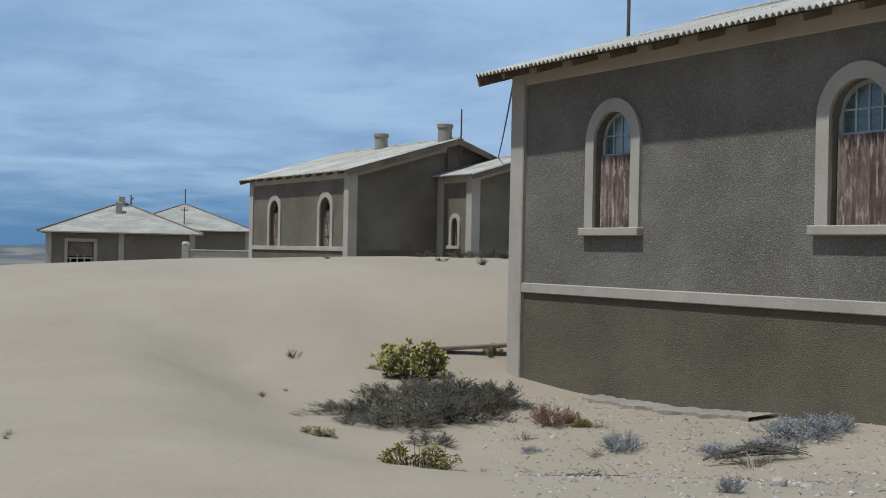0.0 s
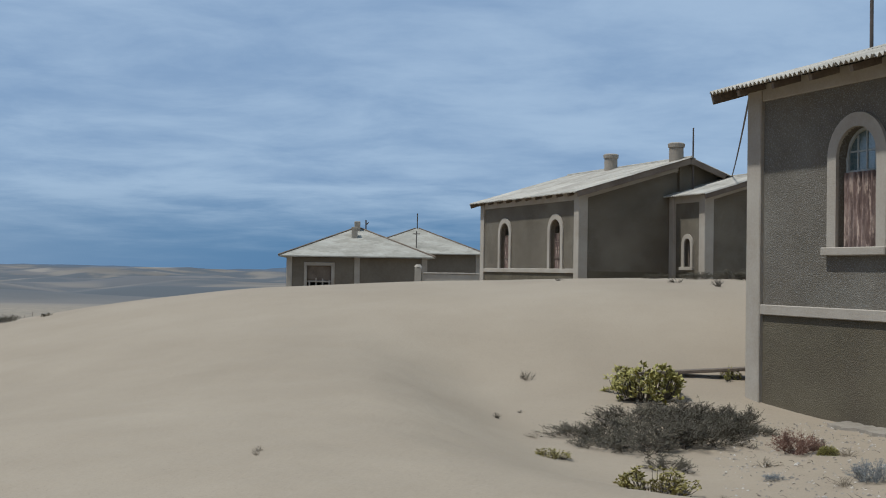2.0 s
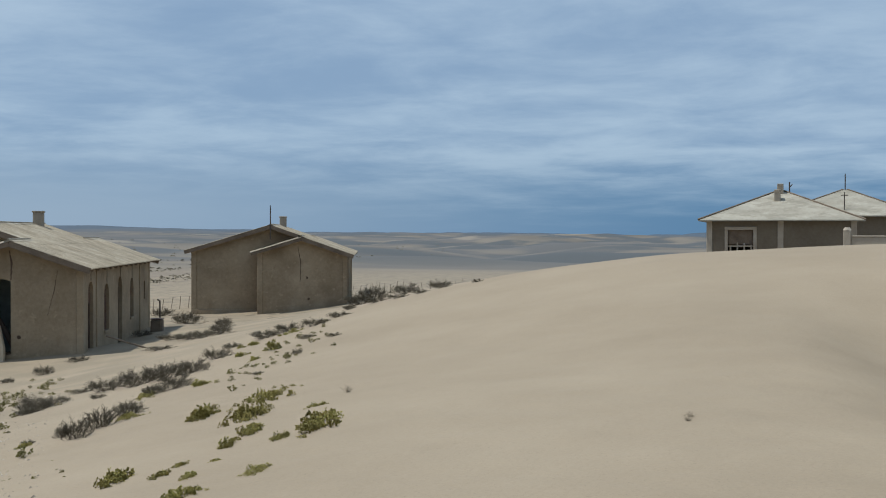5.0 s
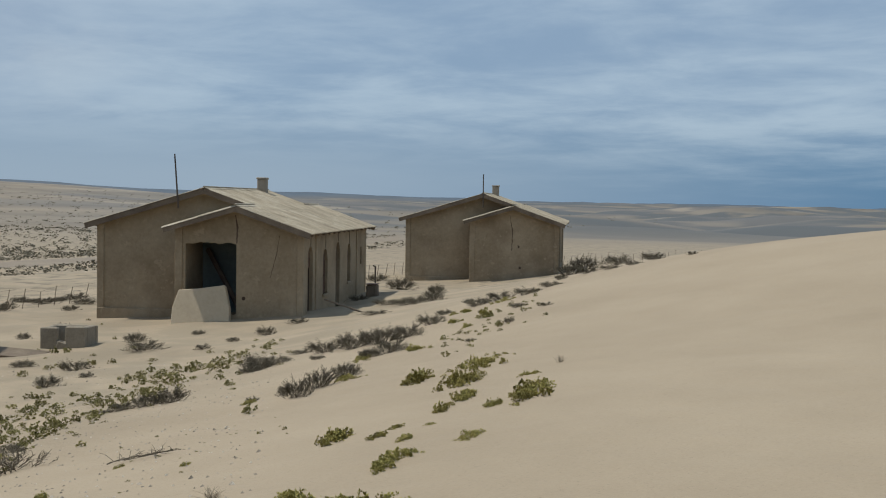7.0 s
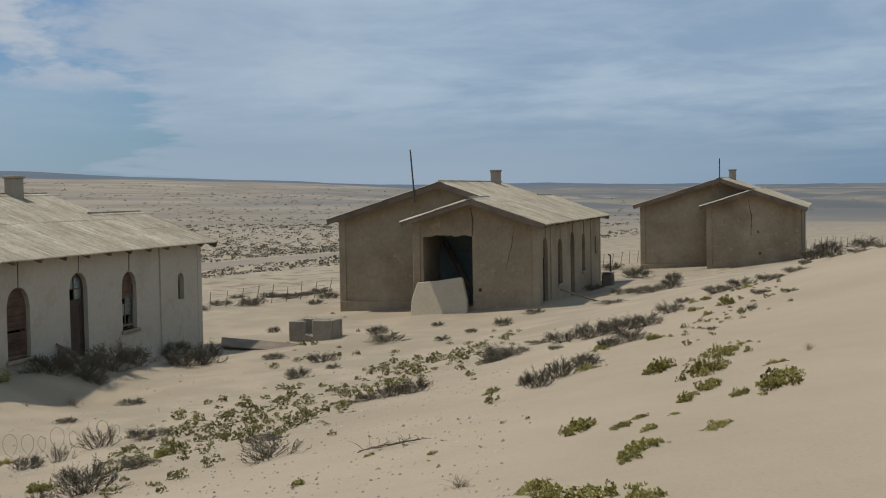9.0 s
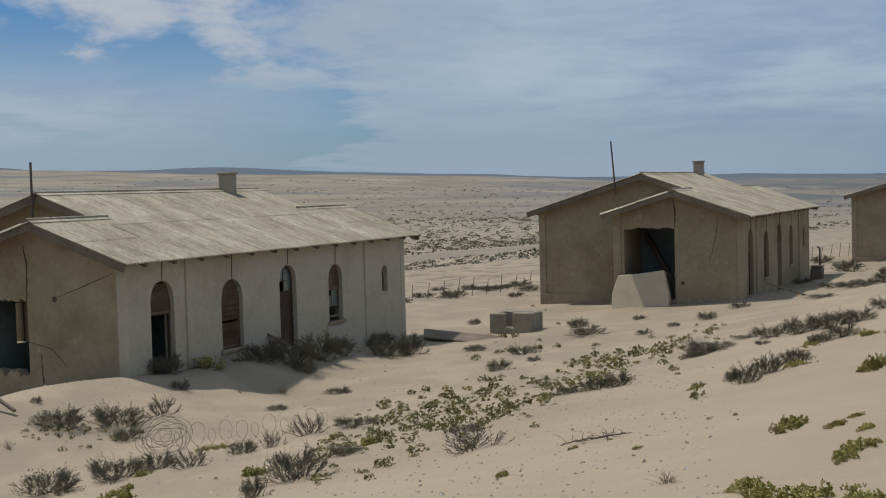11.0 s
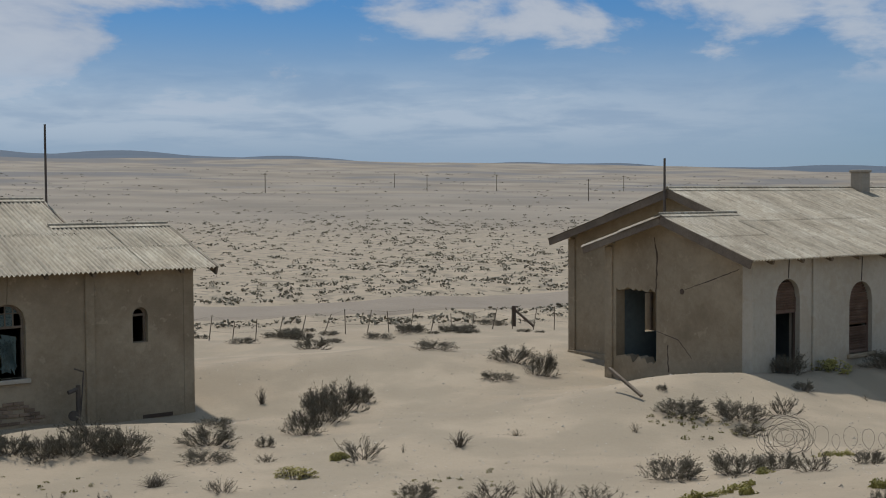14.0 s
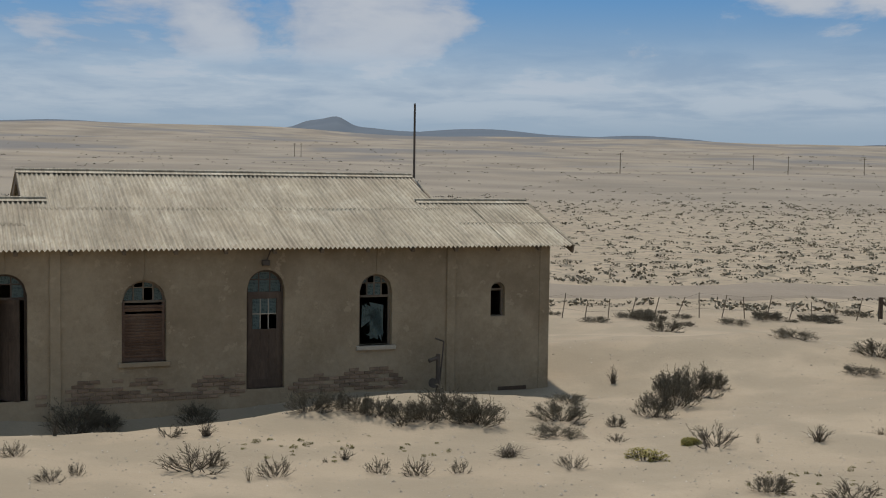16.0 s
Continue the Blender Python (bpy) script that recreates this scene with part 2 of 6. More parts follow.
def streaked(m):
    """Runs of dirt and bare zinc down each sheet, along its ribs."""
    nt = m.node_tree
    N, L = nt.nodes.new, nt.links.new
    bsdf = nt.nodes["Principled BSDF"]
    src = bsdf.inputs["Base Color"].links[0].from_socket
    co, info, sh, mp, n, r, sc = (N("ShaderNode" + k) for k in ("TexCoord", "ObjectInfo", "CombineXYZ", "Mapping", "TexNoise", "MapRange", "VectorMath"))
    far = N("ShaderNodeMath")
    far.operation = "MULTIPLY"
    far.inputs[1].default_value = 90.0
    L(info.outputs["Random"], far.inputs[0])
    L(far.outputs[0], sh.inputs[0])
    mp.inputs["Scale"].default_value = (17.0, 0.8, 1.0)
    L(co.outputs["Object"], mp.inputs[0])
    L(sh.outputs[0], mp.inputs["Location"])
    n.inputs["Scale"].default_value, n.inputs["Detail"].default_value, n.inputs["Roughness"].default_value = 1.0, 6, 0.65
    L(mp.outputs[0], n.inputs["Vector"])
    for k, v in zip((1, 2, 3, 4), (0.33, 0.67, 0.68, 1.25)):
        r.inputs[k].default_value = v
    L(n.outputs[0], r.inputs[0])
    sc.operation = "SCALE"
    L(src, sc.inputs[0])
    L(r.outputs[0], sc.inputs["Scale"])
    L(sc.outputs[0], bsdf.inputs["Base Color"])


ZINC = surface("pale_zinc_roof", [(0.30, 0.27, 0.215), (0.40, 0.365, 0.30), (0.48, 0.445, 0.375)], big=0.9, fine=9, rough=0.7, bump=0.15, bump_scale=30, each=0.08,
               spots=(7.0, 0.4, 0.58, (0.27, 0.235, 0.18)))
streaked(IRON)
streaked(ZINC)
RUST = surface("rusty_iron", [(0.055, 0.036, 0.030), (0.15, 0.10, 0.08), (0.37, 0.28, 0.23)], big=2.2, fine=14, rough=0.8, bump=0.2, bump_scale=40, each=0.12, stretch=(2.2, 2.2, 0.5), spots=(5, 0.7, 0.55, (0.46, 0.35, 0.27)), stains=(3.0, 0.8, 0.5, (0.05, 0.034, 0.028)))
streaked(RUST)
TIMBER = surface("weathered_timber", [(0.10, 0.078, 0.058), (0.16, 0.125, 0.092), (0.22, 0.175, 0.13)], big=1.4, fine=22, rough=0.85, bump=0.4, bump_scale=40, each=0.12)
DARKWOOD = surface("dark_door_wood", [(0.045, 0.03, 0.022), (0.075, 0.052, 0.038), (0.12, 0.088, 0.065)], big=1.8, fine=20, rough=0.7, bump=0.3, bump_scale=40, each=0.1, stretch=(1, 1, 0.3))
LOUVRE = surface("louvre_wood", [(0.09, 0.055, 0.038), (0.14, 0.09, 0.065), (0.19, 0.135, 0.10)], big=1.8, fine=20, rough=0.8, bump=0.2, bump_scale=40, each=0.16)
BRICK = surface("chimney_cement", [(0.24, 0.205, 0.16), (0.30, 0.26, 0.205), (0.35, 0.31, 0.25)], big=1.4, fine=16, bump=0.4, bump_scale=30)
METAL = surface("dark_metal", [(0.05, 0.042, 0.036), (0.08, 0.066, 0.055), (0.12, 0.09, 0.07)], big=2, fine=20, rough=0.6, bump=0.1, bump_scale=40)
# inner plaster coloured darker than its paint, to hold the rooms' shade
INSIDE_SHADED = surface("shaded_inner_plaster", [(0.08, 0.10, 0.10), (0.12, 0.143, 0.14), (0.16, 0.18, 0.17)], big=0.8, fine=8, bump=0.3, bump_scale=25)
CONCRETE = surface("grey_concrete", [(0.19, 0.16, 0.12), (0.26, 0.225, 0.175), (0.33, 0.29, 0.23)], big=1.5, fine=18, bump=0.4, bump_scale=30)
ROADMAT = surface("gravel_road", [(0.185, 0.152, 0.115), (0.215, 0.178, 0.136), (0.245, 0.204, 0.157)], big=0.2, fine=8, bump=0.3, bump_scale=20)


def glass_material():
    m = bpy.data.materials.new("dusty_glass")
    m.use_nodes = True
    b = m.node_tree.nodes["Principled BSDF"]
    b.inputs["Base Color"].default_value = (0.065, 0.105, 0.105, 1)
    b.inputs["Roughness"].default_value = 0.22
    b.inputs["Transmission Weight"].default_value = 0.2
    b.inputs["Specular IOR Level"].default_value = 0.25
    n = m.node_tree.nodes.new("ShaderNodeTexNoise")
    n.inputs["Scale"].default_value = 6
    r = m.node_tree.nodes.new("ShaderNodeMapRange")
    r.inputs[3].default_value, r.inputs[4].default_value = 0.12, 0.45
    m.node_tree.links.new(n.outputs[0], r.inputs[0])
    m.node_tree.links.new(r.outputs[0], b.inputs["Roughness"])
    return m


GLASS = glass_material()
BARS = surface("grey_painted_bars", [(0.26, 0.27, 0.24), (0.35, 0.36, 0.325), (0.43, 0.44, 0.40)], big=2, fine=20, bump=0.2, bump_scale=40)


# ---- mesh helpers ----
def mesh_of(name, bm, material):
    me = bpy.data.meshes.new(name)
    bm.normal_update()
    bm.to_mesh(me)
    bm.free()
    me.materials.append(material)
    return me


def part(name, bm, material, parent, label=""):
    ob = new(name, mesh_of(name, bm, material) if isinstance(bm, bmesh.types.BMesh) else bm)
    ob.parent = parent
    if label:
        tagged(ob, label)
    return ob


def thing(name, label, category, m=None, group="", kind="", bm=None, material=None):
    ob = new(name, mesh_of(name, bm, material) if bm else None)
    if m is not None:
        ob.matrix_world = m
    return tagged(ob, label, category, group, kind)


def box(bm, x0, x1, y0, y1, z0, z1, m=None, bevel=0.0):
    v = bmesh.ops.create_cube(bm, size=1)["verts"]
    for q in v:
        q.co = Vector(((x0 + x1) / 2 + q.co.x * (x1 - x0), (y0 + y1) / 2 + q.co.y * (y1 - y0), (z0 + z1) / 2 + q.co.z * (z1 - z0)))
    if bevel:
        es = {e for q in v for e in q.link_edges}
        v = list({q for f in bmesh.ops.bevel(bm, geom=list(es), offset=bevel, segments=1, affect="EDGES")["faces"] for q in f.verts} | {q for q in v if q.is_valid})
    if m is not None:
        bmesh.ops.transform(bm, matrix=m, verts=v)
    return bm


def tube(bm, a, b, r0, r1=None, sides=8):
    a, b = Vector(a), Vector(b)
    r1 = r0 if r1 is None else r1
    d = b - a
    v = bmesh.ops.create_cone(bm, cap_ends=True, segments=sides, radius1=r0, radius2=r1, depth=d.length)["verts"]
    bmesh.ops.transform(bm, matrix=Matrix.Translation((a + b) / 2) @ d.to_track_quat("Z", "Y").to_matrix().to_4x4(), verts=v)
    return bm


def smooth(a, b, x):
    t = np.clip((x - a) / (b - a), 0, 1)
    return t * t * (3 - 2 * t)


# ---- the ground ----
def lattice(n, seed):
    return np.random.RandomState(seed).rand(n, n)


LATTICE = [lattice(64, k) for k in range(6)]


def rumple(x, y, size, k=0):
    """Smooth value noise from -1 to 1, size metres from crest to crest."""
    g = LATTICE[k]
    u, v = x / size + 17.3, y / size + 41.7
    i, j = np.floor(u).astype(int), np.floor(v).astype(int)
    a, b = u - i, v - j
    a, b = a * a * (3 - 2 * a), b * b * (3 - 2 * b)
    i, j, i1, j1 = i % 64, j % 64, (i + 1) % 64, (j + 1) % 64
    return 2 * ((g[i, j] * (1 - a) + g[i1, j] * a) * (1 - b) + (g[i, j1] * (1 - a) + g[i1, j1] * a) * b) - 1


def bump_at(x, y, cx, cy, r, h, stretch=1.0, turn=0.0):
    c, s = math.cos(radians(turn)), math.sin(radians(turn))
    u, v = (x - cx) * c + (y - cy) * s, -(x - cx) * s + (y - cy) * c
    return h * np.exp(-((u / stretch) ** 2 + v * v) / (2 * r * r))


def ground_height(x, y):
    x, y = np.asarray(x, float), np.asarray(y, float)
    d = np.hypot(x, y)
    az = np.degrees(np.arctan2(-x, y))
    s = -0.92 * (x + 8.7) - 0.39 * (y - 9.7)           # metres past the dune's edge, towards the street
    top = 1.60 * smooth(14, 32, y + 0.12 * x) * (1 - 0.85 * smooth(34, 48, y - 0.30 * np.minimum(x, 0)))
    top = top * (1 - 0.27 * smooth(0, -14, x)) - 1.2 * smooth(60, 90, d)
    top = top + bump_at(x, y, 1.6, 20.6, 2.8, -0.42) + bump_at(x, y, 5.6, 13.8, 2.0, 0.28)
    slip = 0.94 * (x + 1.3) + 0.335 * (y - 12.9)           # a small slip face falling towards the high house
    top = top - 0.42 * smooth(-1.4, 1.3, slip + 0.5 * rumple(x, y, 4.0, 4)) * smooth(9, 13.5, y) * (1 - smooth(20.5, 27, y)) * (1 - smooth(9, 13, x))
    lee = 0.83 * (x + 3.2) + 0.56 * (y - 16.2)             # the hollow scooped out behind the crest
    top = top - 0.16 * smooth(-0.7, 2.0, lee) * (1 - smooth(2.2, 5.2, lee)) * smooth(9, 13.5, y) * (1 - smooth(20.5, 27, y))
    street = -2.78 - 0.36 * smooth(13, 23, s) + 0.45 * smooth(15, 50, y)
    z = top + (street - top) * smooth(-7, 15, s)
    # drifts between and before the houses
    low = smooth(4, 14, s) * (1 - smooth(70, 110, d))
    z = z + low * (0.16 * rumple(x, y, 5.0, 0) + 0.07 * rumple(x, y, 1.9, 1))
    z = z + 0.035 * rumple(x, y, 3.1, 2) * (1 - smooth(40, 80, d)) + 0.05 * rumple(x, y, 9.0, 3) * (1 - smooth(60, 90, d))
    z = z + bump_at(x, y, -34.0, -0.5, 2.8, 0.72, 1.7, 115) + bump_at(x, y, -26.6, 6.8, 1.7, 0.70, 1.8, 100) + bump_at(x, y, -28.5, -4.0, 2.2, -0.40) + bump_at(x, y, -29.73, 12.8, 1.0, 0.62, 2.8, 124)
    z = z + bump_at(x, y, -24.4, -6.3, 0.85, 0.42, 3.2, 125.6) + bump_at(x, y, -24.3, -10.4, 0.75, -0.42, 6.0, 125.6) + bump_at(x, y, -21.94, -11.86, 1.0, -0.55, 3.4, 125.6) + bump_at(x, y, -27.34, 11.76, 0.9, -0.42, 2.2, 124) + bump_at(x, y, -20.9, -11.4, 0.8, 0.22, 3.0, 125.6)
    z = z + bump_at(x, y, -38.5, 49.0, 4.0, -0.32, 1.4, 32)
    trod = low * (1 - smooth(30, 50, d))
    z = z + trod * (0.022 * rumple(x, y, 0.62, 5) + 0.012 * rumple(x, y, 0.31, 3))
    z = z + (0.011 * rumple(x, y, 0.55, 2) + 0.007 * rumple(x, y, 0.27, 0)) * smooth(5, 9, d) * (1 - smooth(26, 36, d)) * (1 - smooth(4, 14, s))
    # the plain beyond, and the hills round it
    far = smooth(60, 140, d)
    rise = 2.06 * smooth(25, 115, np.abs(az))
    run = np.clip((d - 60) / 1500.0, 0, 1)
    hill = -3.6 - 3.0 * smooth(100, 500, d) * (1 - smooth(20, 60, np.abs(az))) + np.tan(np.radians(rise)) * 1560 * run ** 1.35
    hill = hill + run * (9.0 * rumple(x, y, 420, 4) + 4.0 * rumple(x, y, 150, 5)) + smooth(80, 300, d) * 0.7 * rumple(x, y, 60, 1)
    hill = hill + smooth(150, 400, d) * (1 - smooth(20, 60, np.abs(az))) * (7.5 * np.abs(rumple(x, y, 110, 0)) + 3.2 * rumple(x, y, 45, 1) - 3.2)
    back = smooth(1700, 2900, d)
    hill = hill * (1 - 0.35 * smooth(1560, 2000, d)) + back * d * np.tan(np.radians(0.70 * rise + (0.10 + 0.16 * rise) * (rumple(x, y, 700, 2) + 0.5 * rumple(x, y, 240, 3)) + 0.30 * np.exp(-((az - 109.0) / 1.2) ** 4) + 0.16 * np.exp(-((az - 108.4) / 0.55) ** 2) + 0.16 * np.exp(-((az - 101) / 2.0) ** 2)))
    return z * (1 - far) + hill * far


def ground_z(x, y):
    return float(ground_height(x, y))


def build_ground():
    az = np.concatenate([np.arange(-24, 132, 0.2), np.arange(132, 336, 2.0)])
    r = np.concatenate([[0.0], 0.6 * 1.0235 ** np.arange(0, 100), 6.2 * 1.0105 ** np.arange(0, 200), 50.2 * 1.0235 ** np.arange(0, 195)])
    r = r[r < 4300]
    A, R = np.meshgrid(np.radians(az), r[1:])
    X, Y = -R * np.sin(A), R * np.cos(A)
    Z = ground_height(X, Y)
    n = len(az)
    verts = [(0.0, 0.0, ground_z(0.0, 0.0))] + list(zip(X.ravel().tolist(), Y.ravel().tolist(), Z.ravel().tolist()))
    faces = [(0, 1 + k, 1 + (k + 1) % n) for k in range(n)]
    for j in range(len(r) - 2):
        o = 1 + j * n
        faces += [(o + k, o + n + k, o + n + (k + 1) % n, o + (k + 1) % n) for k in range(n)]
    me = bpy.data.meshes.new("ground")
    me.from_pydata(verts, [], faces)
    me.polygons.foreach_set("use_smooth", [True] * len(me.polygons))
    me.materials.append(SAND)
    tagged(new("ground", me), "pale windblown desert sand with dunes and far hills", "sand", kind="structure")


build_ground()

# ---- houses ----
PLAN = dict(a=2.18, b=10.92, L=13.41, w=4.59, W=8.31)     # metres along and across one dwelling of the settlement
EAVE, RIDGE, VR, WING_RIDGE, VW = 3.2, 4.63, 4.11, 4.01, 2.34
OG, OE, BACK = 0.51, 0.35, 0.297
FRONT = (RIDGE - EAVE) / VR
THICK = 0.3


def roof_z(v, wing):
    """Height of the roof's underside over v."""
    ridge, top = (VW, WING_RIDGE) if wing else (VR, RIDGE)
    return EAVE + FRONT * v - 0.04 if v <= ridge else top - BACK * (v - ridge) - 0.04


def arch(c, w, lo, hi):
    """An opening with a round head: its edges, and the curves below and above it."""
    r = w / 2
    return (c - r, c + r, lambda u: lo, lambda u: hi - r + math.sqrt(max(0.0, r * r - (u - c) ** 2)), 14)


def broken(u0, u1, lo, hi, seed):
    rng = random.Random(seed)
    n = 14
    a = [lo + rng.uniform(-0.10, 0.10) for _ in range(n + 1)]
    b = [hi + rng.uniform(-0.05, 0.05) for _ in range(n + 1)]

    def along(tab):
        return lambda u: tab[int(min(n, max(0, round((u - u0) / (u1 - u0) * n))))]
    return (u0, u1, along(a), along(b), n)


def wall_panel(length, z0, top, openings=(), depth=THICK, breaks=()):
    """A wall standing on y = 0, its depth towards +y, with openings cut right through."""
    cuts = {0.0, length, *breaks}
    for u0, u1, _, _, n in openings:
        cuts |= {u0 + (u1 - u0) * k / n for k in range(n + 1)}
    cuts = sorted(cuts)
    bm = bmesh.new()

    def quad(*pts):
        bm.faces.new([bm.verts.new(p) for p in pts])

    def solid(ua, ub, la, lb, ha, hb):
        quad((ua, 0, la), (ub, 0, lb), (ub, 0, hb), (ua, 0, ha))
        quad((ua, depth, la), (ua, depth, ha), (ub, depth, hb), (ub, depth, lb))
        quad((ua, 0, ha), (ub, 0, hb), (ub, depth, hb), (ua, depth, ha))
        quad((ua, 0, la), (ua, depth, la), (ub, depth, lb), (ub, 0, lb))

    for ua, ub in zip(cuts, cuts[1:]):
        mid = (ua + ub) / 2
        hole = next((o for o in openings if o[0] < mid < o[1]), None)
        if hole is None:
            solid(ua, ub, z0, z0, top(ua), top(ub))
        else:
            solid(ua, ub, z0, z0, hole[2](ua), hole[2](ub))
            solid(ua, ub, hole[3](ua), hole[3](ub), top(ua), top(ub))
    for u0, u1, lo, hi, _ in openings:
        for u, s in ((u0, 1), (u1, -1)):
            p = [(u, 0, lo(u)), (u, depth, lo(u)), (u, depth, hi(u)), (u, 0, hi(u))]
            if hi(u) - lo(u) > 0.01:
                quad(*(p if s > 0 else p[::-1]))
    for u in (0.0, length):
        p = [(u, 0, z0), (u, depth, z0), (u, depth, top(u)), (u, 0, top(u))]
        quad(*(p[::-1] if u == 0 else p))
    bmesh.ops.remove_doubles(bm, verts=bm.verts, dist=0.0005)
    return bm


def ring(c, w, lo, hi, band, d0, d1, foot=False):
    """A frame that follows an arched opening, band wide outside of it, from depth d0 to d1."""
    bm = bmesh.new()
    r, n = w / 2, 16
    inner = [(c - r, lo)] + [(c - r * math.cos(math.pi * k / n), hi - r + r * math.sin(math.pi * k / n)) for k in range(n + 1)] + [(c + r, lo)]
    q = r + band
    outer = [(c - q, lo)] + [(c - q * math.cos(math.pi * k / n), hi - r + q * math.sin(math.pi * k / n)) for k in range(n + 1)] + [(c + q, lo)]
    loops = [[bm.verts.new((x, y, z)) for x, z in ring_] for ring_, y in ((inner, d0), (outer, d0), (outer, d1), (inner, d1))]
    for A, B in zip(loops, loops[1:] + loops[:1]):
        for k in range(len(A) - 1):
            bm.faces.new((A[k], A[k + 1], B[k + 1], B[k]))
    for k in (0, -1):
        bm.faces.new([l[k] for l in loops])
    bmesh.ops.recalc_face_normals(bm, faces=bm.faces)
    return bm


def pane(c, w, lo, hi, u0, u1, z0, z1, y):
    """A sheet of glass from u0 to u1 and z0 to z1, cut off by the arch."""
    r = w / 2 - 0.01
    bm = bmesh.new()
    n = 6
    top = []
    for k in range(n + 1):
        u = u0 + (u1 - u0) * k / n
        z = min(z1, hi - w / 2 + math.sqrt(max(0.0, r * r - (u - c) ** 2)))
        top.append((u, max(z, z0 + 0.002)))
    pts = [(u1, z0), (u0, z0)] + top
    front = [bm.verts.new((u, y, z)) for u, z in pts]
    back = [bm.verts.new((u, y + 0.006, z)) for u, z in pts]
    bm.faces.new(front)
    bm.faces.new(back[::-1])
    for k in range(len(pts)):
        j = (k + 1) % len(pts)
        bm.faces.new((front[j], front[k], back[k], back[j]))
    return bm


def shard(u0, u1, z0, z1, y, rng):
    bm = bmesh.new()
    pts = [(rng.uniform(u0, u1), rng.uniform(z0, z1)) for _ in range(3)]
    f = [bm.verts.new((u, y, z)) for u, z in pts]
    b = [bm.verts.new((u, y + 0.006, z)) for u, z in pts]
    bm.faces.new(f)
    bm.faces.new(b[::-1])
    for k in range(3):
        bm.faces.new((f[(k + 1) % 3], f[k], b[k], b[(k + 1) % 3]))
    bmesh.ops.recalc_face_normals(bm, faces=bm.faces)
    return bm


def corrugated(width, height, pitch=0.076, deep=0.014, thick=0.004, upright=False):
    n = max(8, int(round(width / pitch * 4)))
    bm = bmesh.new()

    def row(y, side):
        return [bm.verts.new((width * k / n, y, deep * math.sin(2 * math.pi * width * k / n / pitch) + side * thick / 2)) for k in range(n + 1)]

    for side in (1, -1):
        lo, hi = row(0.0, side), row(height, side)
        for k in range(n):
            f = bm.faces.new((lo[k], lo[k + 1], hi[k + 1], hi[k]) if side > 0 else (lo[k], hi[k], hi[k + 1], lo[k + 1]))
            f.smooth = True
    for y in (0.0, height):
        up, dn = row(y, 1), row(y, -1)
        for k in range(n):
            bm.faces.new((dn[k], dn[k + 1], up[k + 1], up[k]) if y == 0 else (dn[k], up[k], up[k + 1], dn[k + 1]))
    if upright:
        bmesh.ops.rotate(bm, matrix=Matrix.Rotation(radians(90), 3, "X"), verts=bm.verts)
    return bm


def window_frame(house, m, c, w, lo, hi, y=0.13, bars=2, split=None, gone=(), name="window", glass=True, material=None):
    """A wooden frame in an arched opening, with glazing bars and panes; above split only if given."""
    material = material or TIMBER
    z0 = lo if split is None else split
    frame_ob = part(name, ring(c, w - 0.10, lo, hi - 0.05, 0.05, y, y + 0.06), material, house)
    frame_ob.matrix_local = m
    part("transom", box(bmesh.new(), c - w / 2 + 0.05, c + w / 2 - 0.05, y, y + 0.06, z0 - 0.02, z0 + 0.03), material, frame_ob)
    step = (w - 0.1) / (bars + 1)
    for k in range(1, bars + 1):
        u = c - w / 2 + 0.05 + k * step
        h = hi - w / 2 + math.sqrt(max(0, (w / 2 - 0.05) ** 2 - (u - c) ** 2))
        part("glazing_bar", box(bmesh.new(), u - 0.014, u + 0.014, y + 0.012, y + 0.045, z0 + 0.03, h), material, frame_ob)
    rows, z = [], z0
    tall = 0.30
    while z + tall < hi - 0.06:
        z += tall
        half = w / 2 - 0.05
        if z > hi - w / 2:
            half = math.sqrt(max(0.0, half ** 2 - (z - hi + w / 2) ** 2))
        part("glazing_bar", box(bmesh.new(), c - half, c + half, y + 0.015, y + 0.042, z - 0.012, z + 0.012), material, frame_ob)
        rows.append(z)
    if glass:
        lines = [z0] + rows + [hi]
        count = 0
        for za, zb in zip(lines, lines[1:]):
            for k in range(bars + 1):
                ua = c - w / 2 + 0.05 + k * step
                if count not in gone:
                    far = max(abs(ua - c), abs(ua + step - c))
                    if zb < hi - w / 2 or hi - w / 2 + math.sqrt(max(0, (w / 2) ** 2 - (min(abs(ua - c), abs(ua + step - c))) ** 2)) > za + 0.05:
                        p = part("pane", pane(c, w - 0.08, lo, hi - 0.04, ua + 0.012, ua + step - 0.012, za + 0.012, zb - 0.012, y + 0.026), GLASS, frame_ob)
                        p.visible_shadow = False
                count += 1
    return frame_ob


def louvres(house, m, c, w, lo, hi, y=0.10, arched=False, gone=()):
    bm = bmesh.new()
    x0, x1 = c - w / 2 + 0.02, c + w / 2 - 0.02
    top = hi if not arched else hi - w / 2
    box(bm, x0, x0 + 0.05, y, y + 0.05, lo, top)
    box(bm, x1 - 0.05, x1, y, y + 0.05, lo, top)
    box(bm, x0 + 0.05, x1 - 0.05, y, y + 0.05, lo, lo + 0.07)
    shut = part("shutter", bm, LOUVRE, house, "weathered brown louvred shutter")
    shut.matrix_local = m
    n = int((hi - lo - 0.1) / 0.062)
    for k in range(n):
        z = lo + 0.1 + k * 0.062
        half = w / 2 - 0.07
        if arched and z > hi - w / 2:
            half = math.sqrt(max(0.0, (w / 2) ** 2 - (z - hi + w / 2) ** 2)) - 0.05
        if k in gone or half < 0.08:
            continue
        sb = box(bmesh.new(), -half, half, -0.008, 0.008, -0.04, 0.04)
        s = part("slat", sb, LOUVRE, shut)
        s.matrix_local = Matrix.Translation((c, y + 0.025, z)) @ Matrix.Rotation(radians(32 + 3 * math.sin(k * 5.1)), 4, "X")
    return shut


